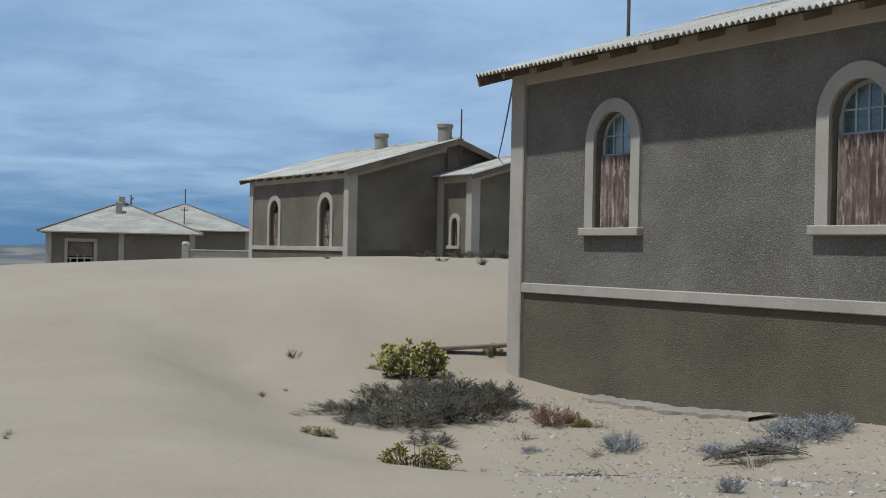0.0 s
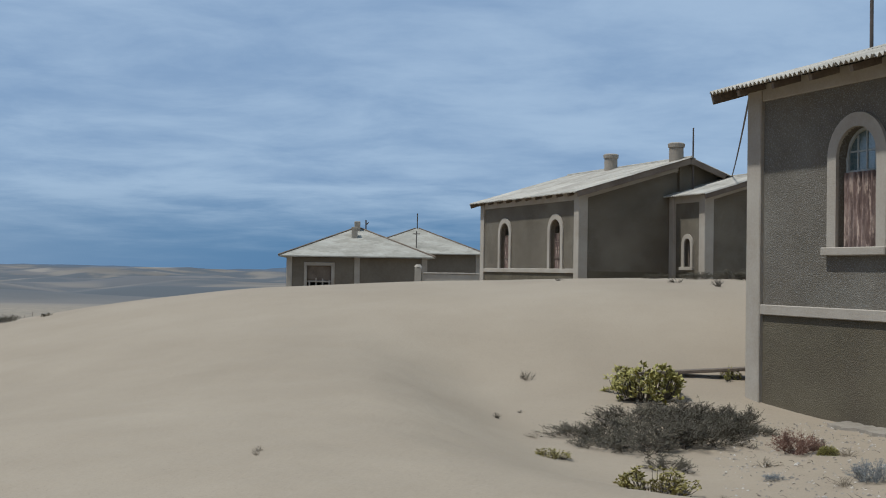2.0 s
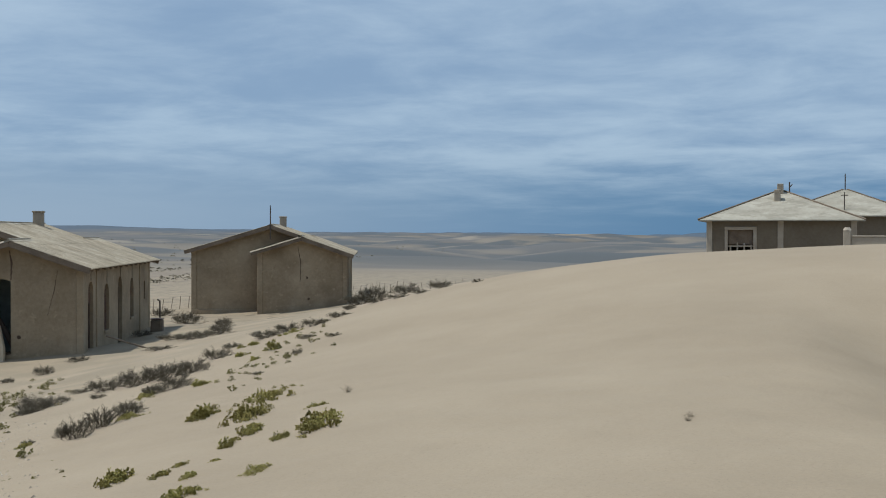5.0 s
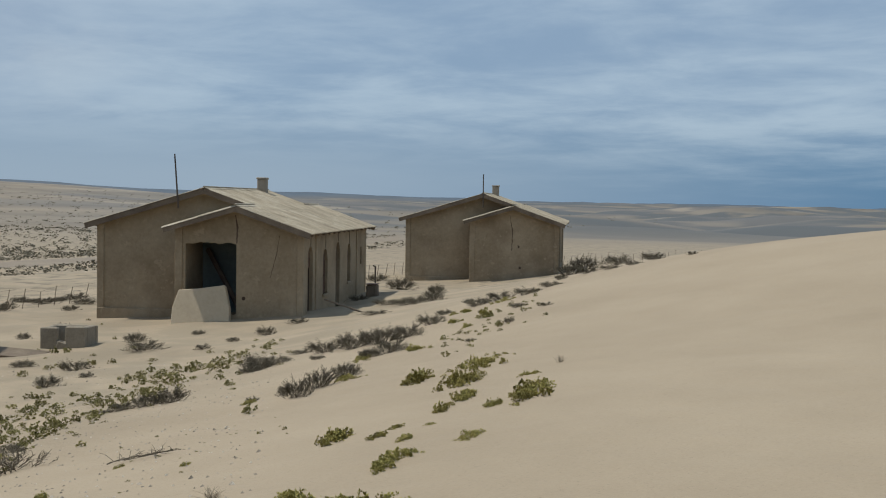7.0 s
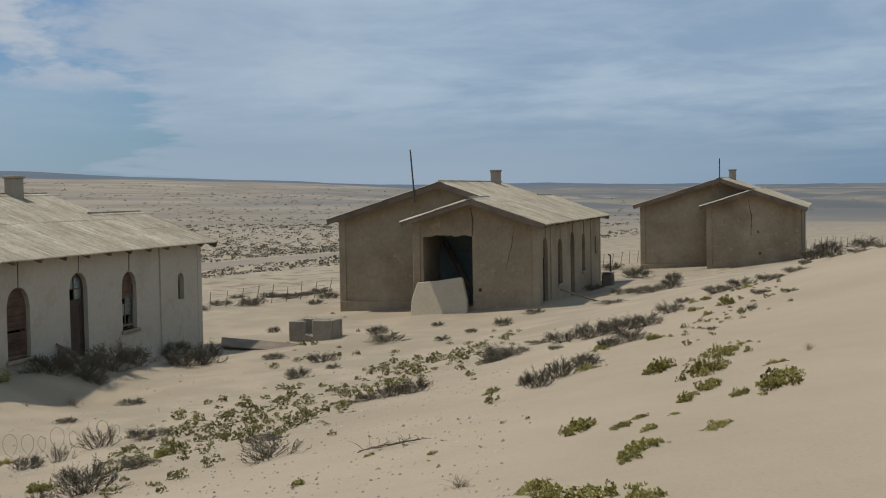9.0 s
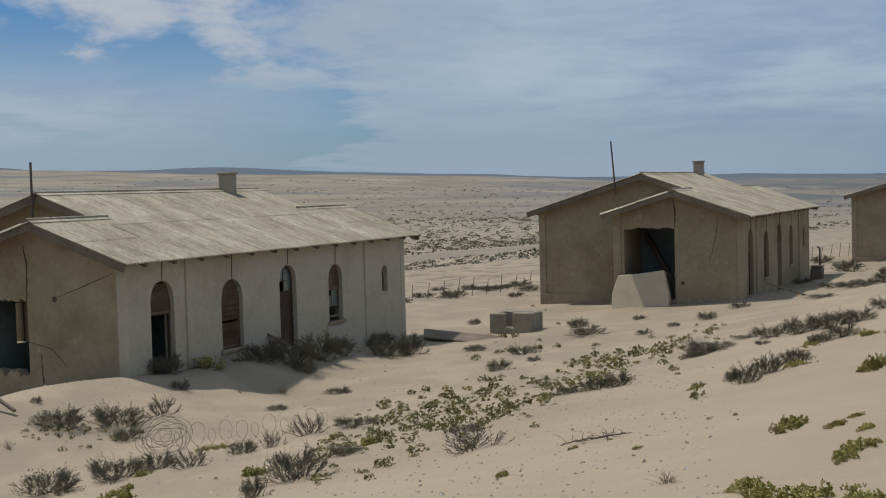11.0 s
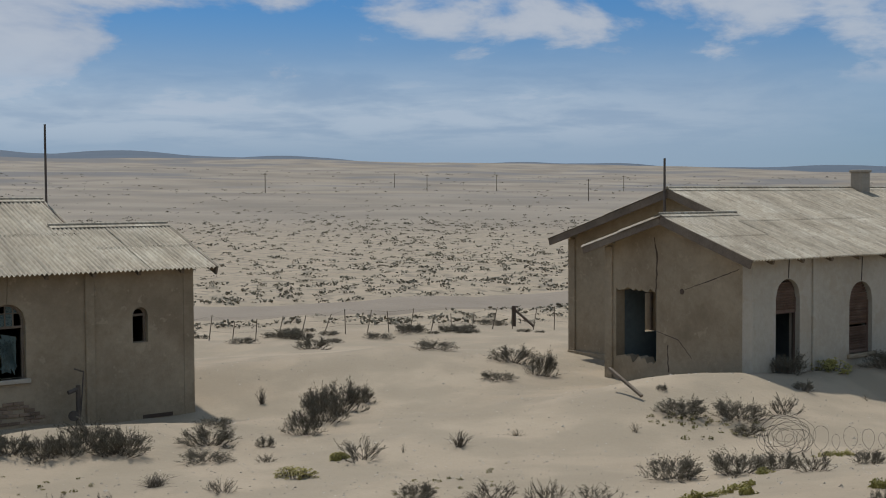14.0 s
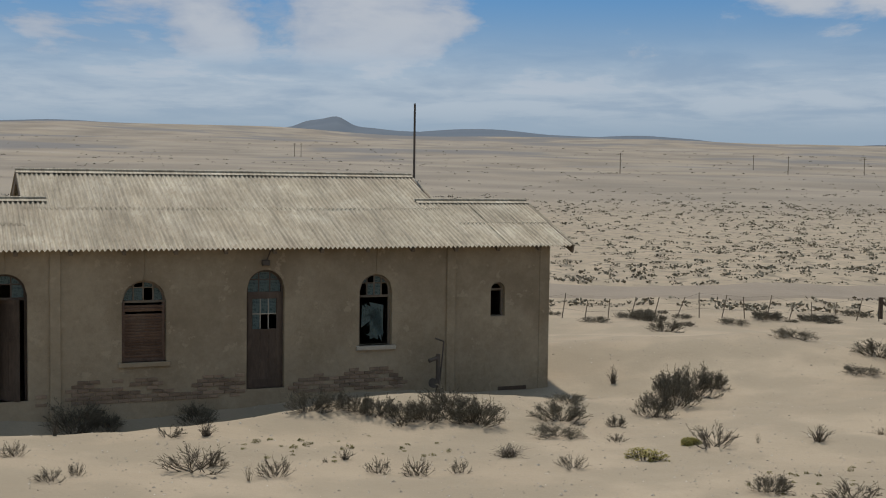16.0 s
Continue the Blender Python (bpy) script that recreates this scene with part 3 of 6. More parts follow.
def door_leaf(house, m, c, w, lo, split, y=0.12, lights=True, turn=0.0):
    bm = bmesh.new()
    x0, x1 = -w / 2 + 0.05, w / 2 - 0.05
    h = split - lo
    box(bm, x0, x0 + 0.1, 0, 0.045, 0, h)
    box(bm, x1 - 0.1, x1, 0, 0.045, 0, h)
    for a, b in ((0, 0.2), (h * 0.58, h * 0.58 + 0.1), (h - 0.1, h)):
        box(bm, x0 + 0.1, x1 - 0.1, 0, 0.045, a, b)
    panel_top = h * 0.58
    leaf = part("door", bm, DARKWOOD, house, "weathered dark wooden door")
    leaf.matrix_local = m @ Matrix.Translation((c, y, lo)) @ Matrix.Rotation(radians(turn), 4, "Z")
    inner = (x1 - x0 - 0.2) / 3
    for k in range(3):
        part("plank", box(bmesh.new(), x0 + 0.1 + k * inner + 0.003, x0 + 0.1 + (k + 1) * inner - 0.003, 0.015, 0.035, 0.2, panel_top), DARKWOOD, leaf)
    if lights:
        gb = bmesh.new()
        for k in (1, 2):
            box(gb, x0 + 0.1 + k * inner - 0.01, x0 + 0.1 + k * inner + 0.01, 0.01, 0.035, panel_top + 0.1, h - 0.1)
        mid = (panel_top + h) / 2
        box(gb, x0 + 0.1, x1 - 0.1, 0.012, 0.033, mid - 0.01, mid + 0.01)
        part("glazing_bar", gb, TRIM, leaf)
        for j, (za, zb) in enumerate(((panel_top + 0.1, mid - 0.01), (mid + 0.01, h - 0.1))):
            for k in range(3):
                if (j, k) in ((0, 1), (0, 2)):
                    continue
                p = part("pane", box(bmesh.new(), x0 + 0.11 + k * inner, x0 + 0.09 + (k + 1) * inner, 0.02, 0.026, za, zb), GLASS, leaf)
                p.visible_shadow = False
    else:
        part("panel", box(bmesh.new(), x0 + 0.1, x1 - 0.1, 0.012, 0.034, panel_top + 0.1, h - 0.1), DARKWOOD, leaf)
    return leaf


SHEETS = {}


def roof_slope(house, u0, u1, v0, v1, z0, z1, rows, seed, material):
    """Corrugated sheets from the eave (v0, z0) up to (v1, z1), side by side from u0 to u1."""
    rng = random.Random(seed)
    run = math.hypot(v1 - v0, z1 - z0)
    cols = max(1, round((u1 - u0) / 0.76))
    wide, tall = (u1 - u0) / cols, run / rows
    key = (round(wide, 3), round(tall, 3), material.name)
    if key not in SHEETS:
        SHEETS[key] = mesh_of("roof_sheet", corrugated(wide + 0.03, tall + 0.09, pitch=0.105, deep=0.03, thick=0.006), material)
    up = Vector((0, v1 - v0, z1 - z0)).normalized()
    side = Vector((1, 0, 0))
    if v1 < v0:
        side = -side
    out = side.cross(up)
    rot = Matrix((side, up, out)).transposed().to_4x4()
    for j in range(rows):
        for k in range(cols):
            u = (u0 + k * wide) if v1 > v0 else (u1 - k * wide)
            o = Vector((u, v0, z0)) + up * (tall * j - 0.03) + out * (0.012 + 0.012 * j + rng.uniform(0, 0.006))
            s = part("roof_sheet", SHEETS[key], None, house)
            s.matrix_local = Matrix.Translation(o) @ rot @ Matrix.Rotation(radians(rng.uniform(-0.35, 0.35)), 4, "Z")


def board(house, a, b, high, wide, material, name="fascia", label=""):
    """A board from a to b, high in its upright direction."""
    a, b = Vector(a), Vector(b)
    d = b - a
    bm = box(bmesh.new(), 0, d.length, -wide / 2, wide / 2, -high / 2, high / 2, bevel=0.006)
    x = d.normalized()
    y = Vector((0, 0, 1)).cross(x).normalized()
    ob = part(name, bm, material, house, label)
    ob.matrix_local = Matrix.Translation(a) @ Matrix((x, y, x.cross(y))).transposed().to_4x4()
    return ob


def house_shell(name, label, where, style, front=(), end0=(), back=(), mast=None, chimneys=(), white=False, foot=-1.3, band=-0.26, oe=0.35, og=OG, group="dwellings of the settlement"):
    """One dwelling: a main block with a lower, narrower wing at either end, flush along the front."""
    P = PLAN
    house = thing(name, label, "house", where, group)
    raised = style == "raised"
    body = (ROUGHBROWN if band > 0 else ROUGHCAST) if raised else PLASTER
    long_mat = WHITEWASH if white else body
    a, b, L, w, W = (P[k] for k in ("a", "b", "L", "w", "W"))
    T, R = Matrix.Translation, Matrix.Rotation
    split = band if raised else None

    def put(bm, m, mat, nm="wall", lab=""):
        o = part(nm, bm, mat, house, lab)
        o.matrix_local = m
        return o

    def walls(length, top, m, mat, openings=(), breaks=()):
        if split is None:
            put(wall_panel(length, foot, top, openings, breaks=breaks), m, mat)
        else:
            put(wall_panel(length, split, top, openings, breaks=breaks), m, mat)
            put(wall_panel(length, foot, lambda u: split), m, ROUGHDARK, "plinth", "dark brown roughcast plinth")

    m_front = Matrix.Identity(4)
    m_back = T((b, W, 0)) @ R(math.pi, 4, "Z")
    m_end0 = T((0, w - THICK, 0)) @ R(-math.pi / 2, 4, "Z")
    m_endL = T((L, THICK, 0)) @ R(math.pi / 2, 4, "Z")
    m_g0 = T((a, W - THICK, 0)) @ R(-math.pi / 2, 4, "Z")
    m_g1 = T((b, THICK, 0)) @ R(math.pi / 2, 4, "Z")
    walls(L, lambda u: EAVE - 0.04, m_front, long_mat, [arch(*o[:4]) for o in front])
    walls(b - a, lambda u: roof_z(W, False), m_back, body, [arch(*o[:4]) for o in back if o[4] != "wing"])
    span = w - 2 * THICK
    walls(span, lambda u: roof_z(w - THICK - u, True), m_end0, body, list(end0), breaks=(w - THICK - VW,))
    walls(span, lambda u: roof_z(u + THICK, True), m_endL, body, breaks=(VW - THICK,))
    span = W - 2 * THICK
    walls(span, lambda u: roof_z(W - THICK - u, False), m_g0, body, breaks=(W - THICK - VR,))
    walls(span, lambda u: roof_z(u + THICK, False), m_g1, body, breaks=(VR - THICK,))
    m_w0 = T((a, w, 0)) @ R(math.pi, 4, "Z")
    m_w1 = T((L, w, 0)) @ R(math.pi, 4, "Z")
    walls(a, lambda u: roof_z(w, True), m_w0, body, [arch(*o[:4]) for o in back if o[4] == "wing"])
    walls(L - b, lambda u: roof_z(w, True), m_w1, body)
    put(box(bmesh.new(), 0.05, L - 0.05, 0.05, w - 0.05, foot + 0.3, 0.0), Matrix.Identity(4), CONCRETE, "floor")
    put(box(bmesh.new(), a + 0.05, b - 0.05, w - 0.05, W - 0.05, foot + 0.3, 0.0), Matrix.Identity(4), CONCRETE, "floor")
    # pilasters at the corners
    trim = TRIM if raised else body
    wide, proud = (0.30, 0.07) if raised else (0.22, 0.05)
    zt = EAVE - 0.10
    spots = [(0, 0), (L, 0), (0, w), (L, w), (a, W), (b, W)]
    for cu, cv in spots:
        su = 1 if cu in (0, a) else -1
        sv = 1 if cv == 0 else -1
        u0, u1 = sorted((cu - su * proud, cu + su * wide))
        v0, v1 = sorted((cv - sv * proud, cv + sv * wide))
        if not raised and cv == 0:
            v0, v1 = -proud * 0.4, wide
        top = zt if cv == 0 else roof_z(cv, cv < W) - 0.06
        put(box(bmesh.new(), u0, u1, v0, v1, foot, top, bevel=0.015), Matrix.Identity(4), long_mat if (white and cv == 0) else trim, "pilaster", "pale cement pilaster" if raised else "")
    if not raised:
        for u in (a, b):
            put(box(bmesh.new(), u - 0.11, u + 0.11, -0.05, 0.02, foot, zt, bevel=0.015), Matrix.Identity(4), long_mat, "pilaster")
        # low plinth along the gable walls
        put(box(bmesh.new(), a - 0.09, a + 0.02, w + 0.02, W + 0.04, foot, 0.12, bevel=0.015), Matrix.Identity(4), body, "plinth")
    else:
        put(box(bmesh.new(), a + wide, b - wide, W - 0.02, W + 0.06, band - 0.08, band + 0.08, bevel=0.012), Matrix.Identity(4), TRIM, "band", "pale cement band")
        zf = roof_z(W, False)
        put(box(bmesh.new(), a + wide, b - wide, W - 0.02, W + 0.045, zf - 0.30, zf - 0.02, bevel=0.01), Matrix.Identity(4), TRIM, "frieze", "pale cement frieze")
        zf = roof_z(w, True)
        put(box(bmesh.new(), wide, a - 0.05, w - 0.02, w + 0.045, zf - 0.30, zf - 0.02, bevel=0.01), Matrix.Identity(4), TRIM, "frieze")
        put(box(bmesh.new(), a - 0.30, a - 0.002, w - 0.02, w + 0.12, foot, roof_z(w, True) - 0.06, bevel=0.015), Matrix.Identity(4), TRIM, "pilaster")
        for v0, v1, wing in ((VR, W - 0.2, False), (w + 0.4, VR, False)):
            if v1 - v0 > 0.05:
                board(house, (a - 0.03, v0, roof_z(v0, wing) - 0.16), (a - 0.03, v1, roof_z(v1, wing) - 0.16), 0.28, 0.07, TRIM, "frieze")
        board(house, (-0.03, VW, roof_z(VW, True) - 0.16), (-0.03, w - 0.2, roof_z(w - 0.2, True) - 0.16), 0.28, 0.07, TRIM, "frieze")
        put(box(bmesh.new(), a - 0.14, a + 0.02, VR - 0.25, VR + 0.25, 3.0, RIDGE - 0.2, bevel=0.015), Matrix.Identity(4), body, "pilaster")
    # roof
    z_eave = EAVE - FRONT * OE
    zb = RIDGE - BACK * (W + oe - VR)
    zw = WING_RIDGE - BACK * (w + oe - VW)
    roofmat = ZINC if raised else IRON
    seed = len(name) * 7 + int(abs(where.translation.x))
    roof_slope(house, a - og, b + og, -OE, VR, z_eave, RIDGE, 2, seed, roofmat)
    roof_slope(house, -og, a - og, -OE, VW, z_eave, WING_RIDGE, 2, seed + 1, roofmat)
    roof_slope(house, b + og, L + og, -OE, VW, z_eave, WING_RIDGE, 2, seed + 2, roofmat)
    roof_slope(house, a - og, b + og, W + oe, VR, zb, RIDGE, 2, seed + 3, roofmat)
    roof_slope(house, -og, a, w + oe, VW, zw, WING_RIDGE, 2, seed + 4, roofmat)
    roof_slope(house, b, L + og, w + oe, VW, zw, WING_RIDGE, 2, seed + 5, roofmat)
    for u0, u1, v, z in ((a - og, b + og, VR, RIDGE), (-og, a, VW, WING_RIDGE), (b, L + og, VW, WING_RIDGE)):
        bm = bmesh.new()
        for s, k in ((-1, FRONT), (1, BACK)):
            box(bm, u0 - 0.02, u1 + 0.02, v + min(0, s * 0.17), v + max(0, s * 0.17), -0.004, 0.004)
        for q in bm.verts:
            q.co.z += z + 0.065 - (FRONT if q.co.y < v else BACK) * abs(q.co.y - v)
        tube(bm, (u0 - 0.02, v, z + 0.075), (u1 + 0.02, v, z + 0.075), 0.035, sides=8)
        put(bm, Matrix.Identity(4), roofmat, "ridge_cap")
    # barge boards on the verges, rafters under the eaves
    edge = TIMBER
    for u in (a - og + 0.02, b + og - 0.02):
        board(house, (u, VW + 0.3, EAVE + FRONT * (VW + 0.3) - 0.075), (u, VR, RIDGE - 0.075), 0.21, 0.045, edge, "barge_board")
        board(house, (u, VR, RIDGE - 0.075), (u, W + oe, zb - 0.075), 0.21, 0.045, edge, "barge_board")
    for u in (-og + 0.02, L + og - 0.02):
        board(house, (u, -OE, z_eave - 0.075), (u, VW, WING_RIDGE - 0.075), 0.21, 0.045, edge, "barge_board")
        board(house, (u, VW, WING_RIDGE - 0.075), (u, w + oe, zw - 0.075), 0.21, 0.045, edge, "barge_board")
    tail = mesh_of("rafter", box(bmesh.new(), -0.04, 0.04, 0.0, 0.55, -0.12, -0.02, bevel=0.005), TIMBER)
    n = 13
    for k in range(n):
        r = part("rafter", tail, None, house)
        r.matrix_local = T((0.35 + k * (L - 0.7) / (n - 1), -OE + 0.05, z_eave)) @ R(math.atan(FRONT), 4, "X")
    for k in range(10):
        r = part("rafter", tail, None, house)
        r.matrix_local = T((a + 0.35 + k * (b - a - 0.7) / 9, W + oe - 0.05, zb)) @ R(math.pi, 4, "Z") @ R(math.atan(BACK), 4, "X")
    # fittings of the openings
    for o in list(front) + [(x, "back") for x in ()]:
        fit_opening(house, m_front, o)
    for o in back:
        if o[4] == "wing":
            fit_opening(house, m_w0, (*o[:4], "dark"), surround=raised)
        else:
            fit_opening(house, m_back, o, surround=raised, sill=band < 0)
    for u, v, kind in chimneys:
        z = roof_z(v, False)
        bm = bmesh.new()
        if kind == "round":
            tube(bm, (u, v, z - 0.4), (u, v, z + 0.55), 0.27, 0.26, 20)
            tube(bm, (u, v, z + 0.55), (u, v, z + 0.68), 0.30, 0.31, 20)
            tube(bm, (u, v, z + 0.68), (u, v, z + 0.72), 0.31, 0.24, 20)
        else:
            box(bm, u - 0.21, u + 0.21, v - 0.19, v + 0.19, z - 0.5, z + 0.60, bevel=0.02)
            box(bm, u - 0.24, u + 0.24, v - 0.22, v + 0.22, z + 0.60, z + 0.68, bevel=0.015)
        put(bm, Matrix.Identity(4), BRICK, "chimney")
    if mast:
        (u0, v0, z0), (u1, v1, z1) = mast
        put(tube(bmesh.new(), (u0, v0, z0), (u1, v1, z1), 0.035, 0.028), Matrix.Identity(4), METAL, "mast", "thin dark iron mast")
    return house


def fit_opening(house, m, o, surround=False, sill=True):
    c, w, lo, hi, kind = o
    if surround:
        wide = 0.20 if w > 0.5 else 0.16
        r = part("surround", ring(c, w, lo, hi, wide, -0.05, 0.02), TRIM, house, "pale cement arched surround")
        r.matrix_local = m
        if sill:
            s = part("sill", box(bmesh.new(), c - w / 2 - wide - 0.06, c + w / 2 + wide + 0.06, -0.12, 0.2, lo - 0.12, lo, bevel=0.012), TRIM, house)
            s.matrix_local = m
    elif kind not in ("door", "door_tin", "door_dark", "door_low") and w > 0.5:
        s = part("sill", box(bmesh.new(), c - w / 2 - 0.08, c + w / 2 + 0.08, -0.07, 0.2, lo - 0.10, lo, bevel=0.012), TRIM if kind == "shards" else PLASTER, house)
        s.matrix_local = m
    rng = random.Random(int(c * 100))
    if kind == "tin":
        mid = lo + 0.63 * (hi - lo)
        window_frame(house, m, c, w, lo, hi, split=mid, bars=3, gone=(7,) if c < 4.2 else (), material=BARS)
        t = part("tin_sheet", corrugated(w - 0.03, mid - lo, pitch=0.096, deep=0.028, upright=True), RUST, house, "rusty corrugated iron sheet nailed over the window")
        t.matrix_local = m @ Matrix.Translation((c - w / 2 + 0.015, 0.10, lo))
    elif kind == "tin_dark":
        window_frame(house, m, c, w, lo, hi, split=lo + 0.4, bars=1, glass=False)
        t = part("tin_sheet", corrugated(w * 0.55, hi - lo - 0.5, pitch=0.085, deep=0.012, upright=True), RUST, house, "rusty corrugated iron sheet")
        t.matrix_local = m @ Matrix.Translation((c - w / 2 + 0.02, 0.16, lo))
    elif kind == "louvre":
        mid = hi - w / 2
        window_frame(house, m, c, w, lo, hi, split=mid, bars=3, gone=(2, 5))
        louvres(house, m, c, w, lo, mid - 0.02, gone=(15,))
    elif kind == "louvre_full":
        louvres(house, m, c, w, lo, hi, arched=True, gone=(9,))
    elif kind == "louvre_half":
        window_frame(house, m, c, w, lo, hi, split=lo + 0.1, bars=1, gone=(0, 1, 4))
        louvres(house, m, c, w, hi - w / 2 - 0.35, hi, arched=True)
    elif kind == "shards":
        mid = hi - w / 2 - 0.12
        fr = window_frame(house, m, c, w, lo, hi, split=mid, bars=3, gone=(0, 3, 5))
        for _ in range(9):
            p = part("glass_shard", shard(c - w / 2 + 0.06, c + w / 2 - 0.06, lo + 0.05, mid - 0.05, 0.15, rng), GLASS, fr)
            p.visible_shadow = False
    elif kind == "door":
        mid = lo + 0.80 * (hi - lo)
        window_frame(house, m, c, w, lo, hi, split=mid, bars=2, name="door_frame", material=DARKWOOD)
        door_leaf(house, m, c, w, lo, mid - 0.02)
    elif kind == "door_low":
        mid = lo + 0.72 * (hi - lo)
        window_frame(house, m, c, w, lo, hi, split=mid, bars=1, gone=(0,), name="door_frame", material=DARKWOOD)
        door_leaf(house, m, c, w, lo, mid - 0.02, lights=False, turn=6)
    elif kind == "door_tin":
        mid = lo + 0.70 * (hi - lo)
        window_frame(house, m, c, w, lo, hi, split=mid, bars=0, glass=False, name="door_frame", material=DARKWOOD)
        louvres(house, m, c, w, mid, hi, arched=True)
    elif kind == "door_dark":
        window_frame(house, m, c, w, lo, hi, split=lo + 0.8 * (hi - lo), bars=2, gone=(0, 1), name="door_frame", material=DARKWOOD)
        door_leaf(house, m, c, w, lo, lo + 0.8 * (hi - lo), lights=False, y=0.22, turn=-50)
    elif kind == "dark":
        window_frame(house, m, c, w, lo, hi, split=hi - w / 2, bars=0, glass=False)


def spot(x, y, z, turn):
    return pose(x, y, z, 0, 0, turn)


D1, W1, D2, W2, S5 = (1.21, 0.86, 0.0, 2.60), (3.97, 0.92, 0.70, 2.42), (6.57, 0.84, 0.0, 2.60), (9.10, 0.78, 0.85, 2.46), (12.12, 0.37, 1.42, 2.22)
house_c = house_shell("house", "tan plastered house with a corrugated iron roof, half sunk in sand", spot(-21.74, -15.40, -3.01, 125.6), "plain",
                      front=[(*D1, "door_dark"), (*W1, "louvre"), (*D2, "door"), (*W2, "shards"), (*S5, "dark")],
                      mast=((11.5, 4.0, 3.5), (11.5, 4.0, 6.55)))
house_h = house_shell("house", "derelict house with whitewashed side wall and a broken gable", spot(-27.32, 8.15, -2.82, 124.0), "plain",
                      front=[(*D1, "door_tin"), (*W1, "louvre_full"), (*D2, "door_low"), (*W2, "louvre_half"), (*S5, "dark")],
                      end0=[broken(0.02, 1.38, 0.50, 2.22, 5)], back=[(0.95, 0.42, 1.05, 2.25, "wing")], white=True,
                      mast=((1.60, 4.15, 3.9), (1.60, 4.15, 5.45)), chimneys=[(9.6, 3.95, "square")])
house_g = house_shell("house", "derelict tan house whose wing gable has fallen in", spot(-31.69, 30.94, -2.59, 123.5), "plain",
                      front=[(*D1, "door_tin"), (*W1, "louvre_full"), (*D2, "dark"), (*W2, "louvre_half"), (*S5, "dark")],
                      end0=[broken(0.03, 1.88, 0.15, 2.70, 9)],
                      mast=((1.6, 5.05, 3.9), (1.6, 5.2, 5.9)), chimneys=[(9.8, 3.95, "square")])
house_f = house_shell("house", "plain tan house with cracked gable beside the dune", spot(-36.51, 54.07, -2.51, 122.8), "plain",
                      front=[(*D1, "door_tin"), (*W1, "louvre_full"), (*D2, "door_low"), (*W2, "dark"), (*S5, "dark")],
                      mast=((1.6, 4.1, 3.9), (1.6, 4.1, 5.7)), chimneys=[(8.8, 3.95, "square")])
BW = 0.86
house_b = house_shell("house", "brown roughcast house with pale trim behind the dune", spot(4.90, 46.28, 1.23, 121.5), "raised",
                      front=[(*D1, "dark"), (*W1, "dark"), (*D2, "dark"), (*W2, "dark"), (*S5, "dark")],
                      back=[(8.74 - 6.37, BW, 0.62, 2.42, "tin_dark"), (8.74 - 1.83, BW, 0.62, 2.42, "tin_dark"), (1.1, 0.40, 0.75, 1.75, "wing")],
                      mast=((1.75, 4.0, 3.4), (1.75, 4.0, 5.75)), chimneys=[(2.4, 4.3, "round"), (7.3, 4.3, "round")], foot=-2.4, band=0.55)
house_a = house_shell("house", "grey roughcast house on a high plinth, windows boarded with rusty iron", spot(13.95, 15.855, 1.43, 121.3), "raised",
                      front=[(*D1, "dark"), (*W1, "dark"), (*D2, "dark"), (*W2, "dark"), (*S5, "dark")],
                      back=[(2.55, BW, 0.70, 2.42, "tin"), (7.07, BW, 0.70, 2.42, "tin")],
                      mast=((11.5, 5.5, 3.0), (11.5, 5.5, 7.2)), foot=-2.6, oe=0.60, og=0.30)


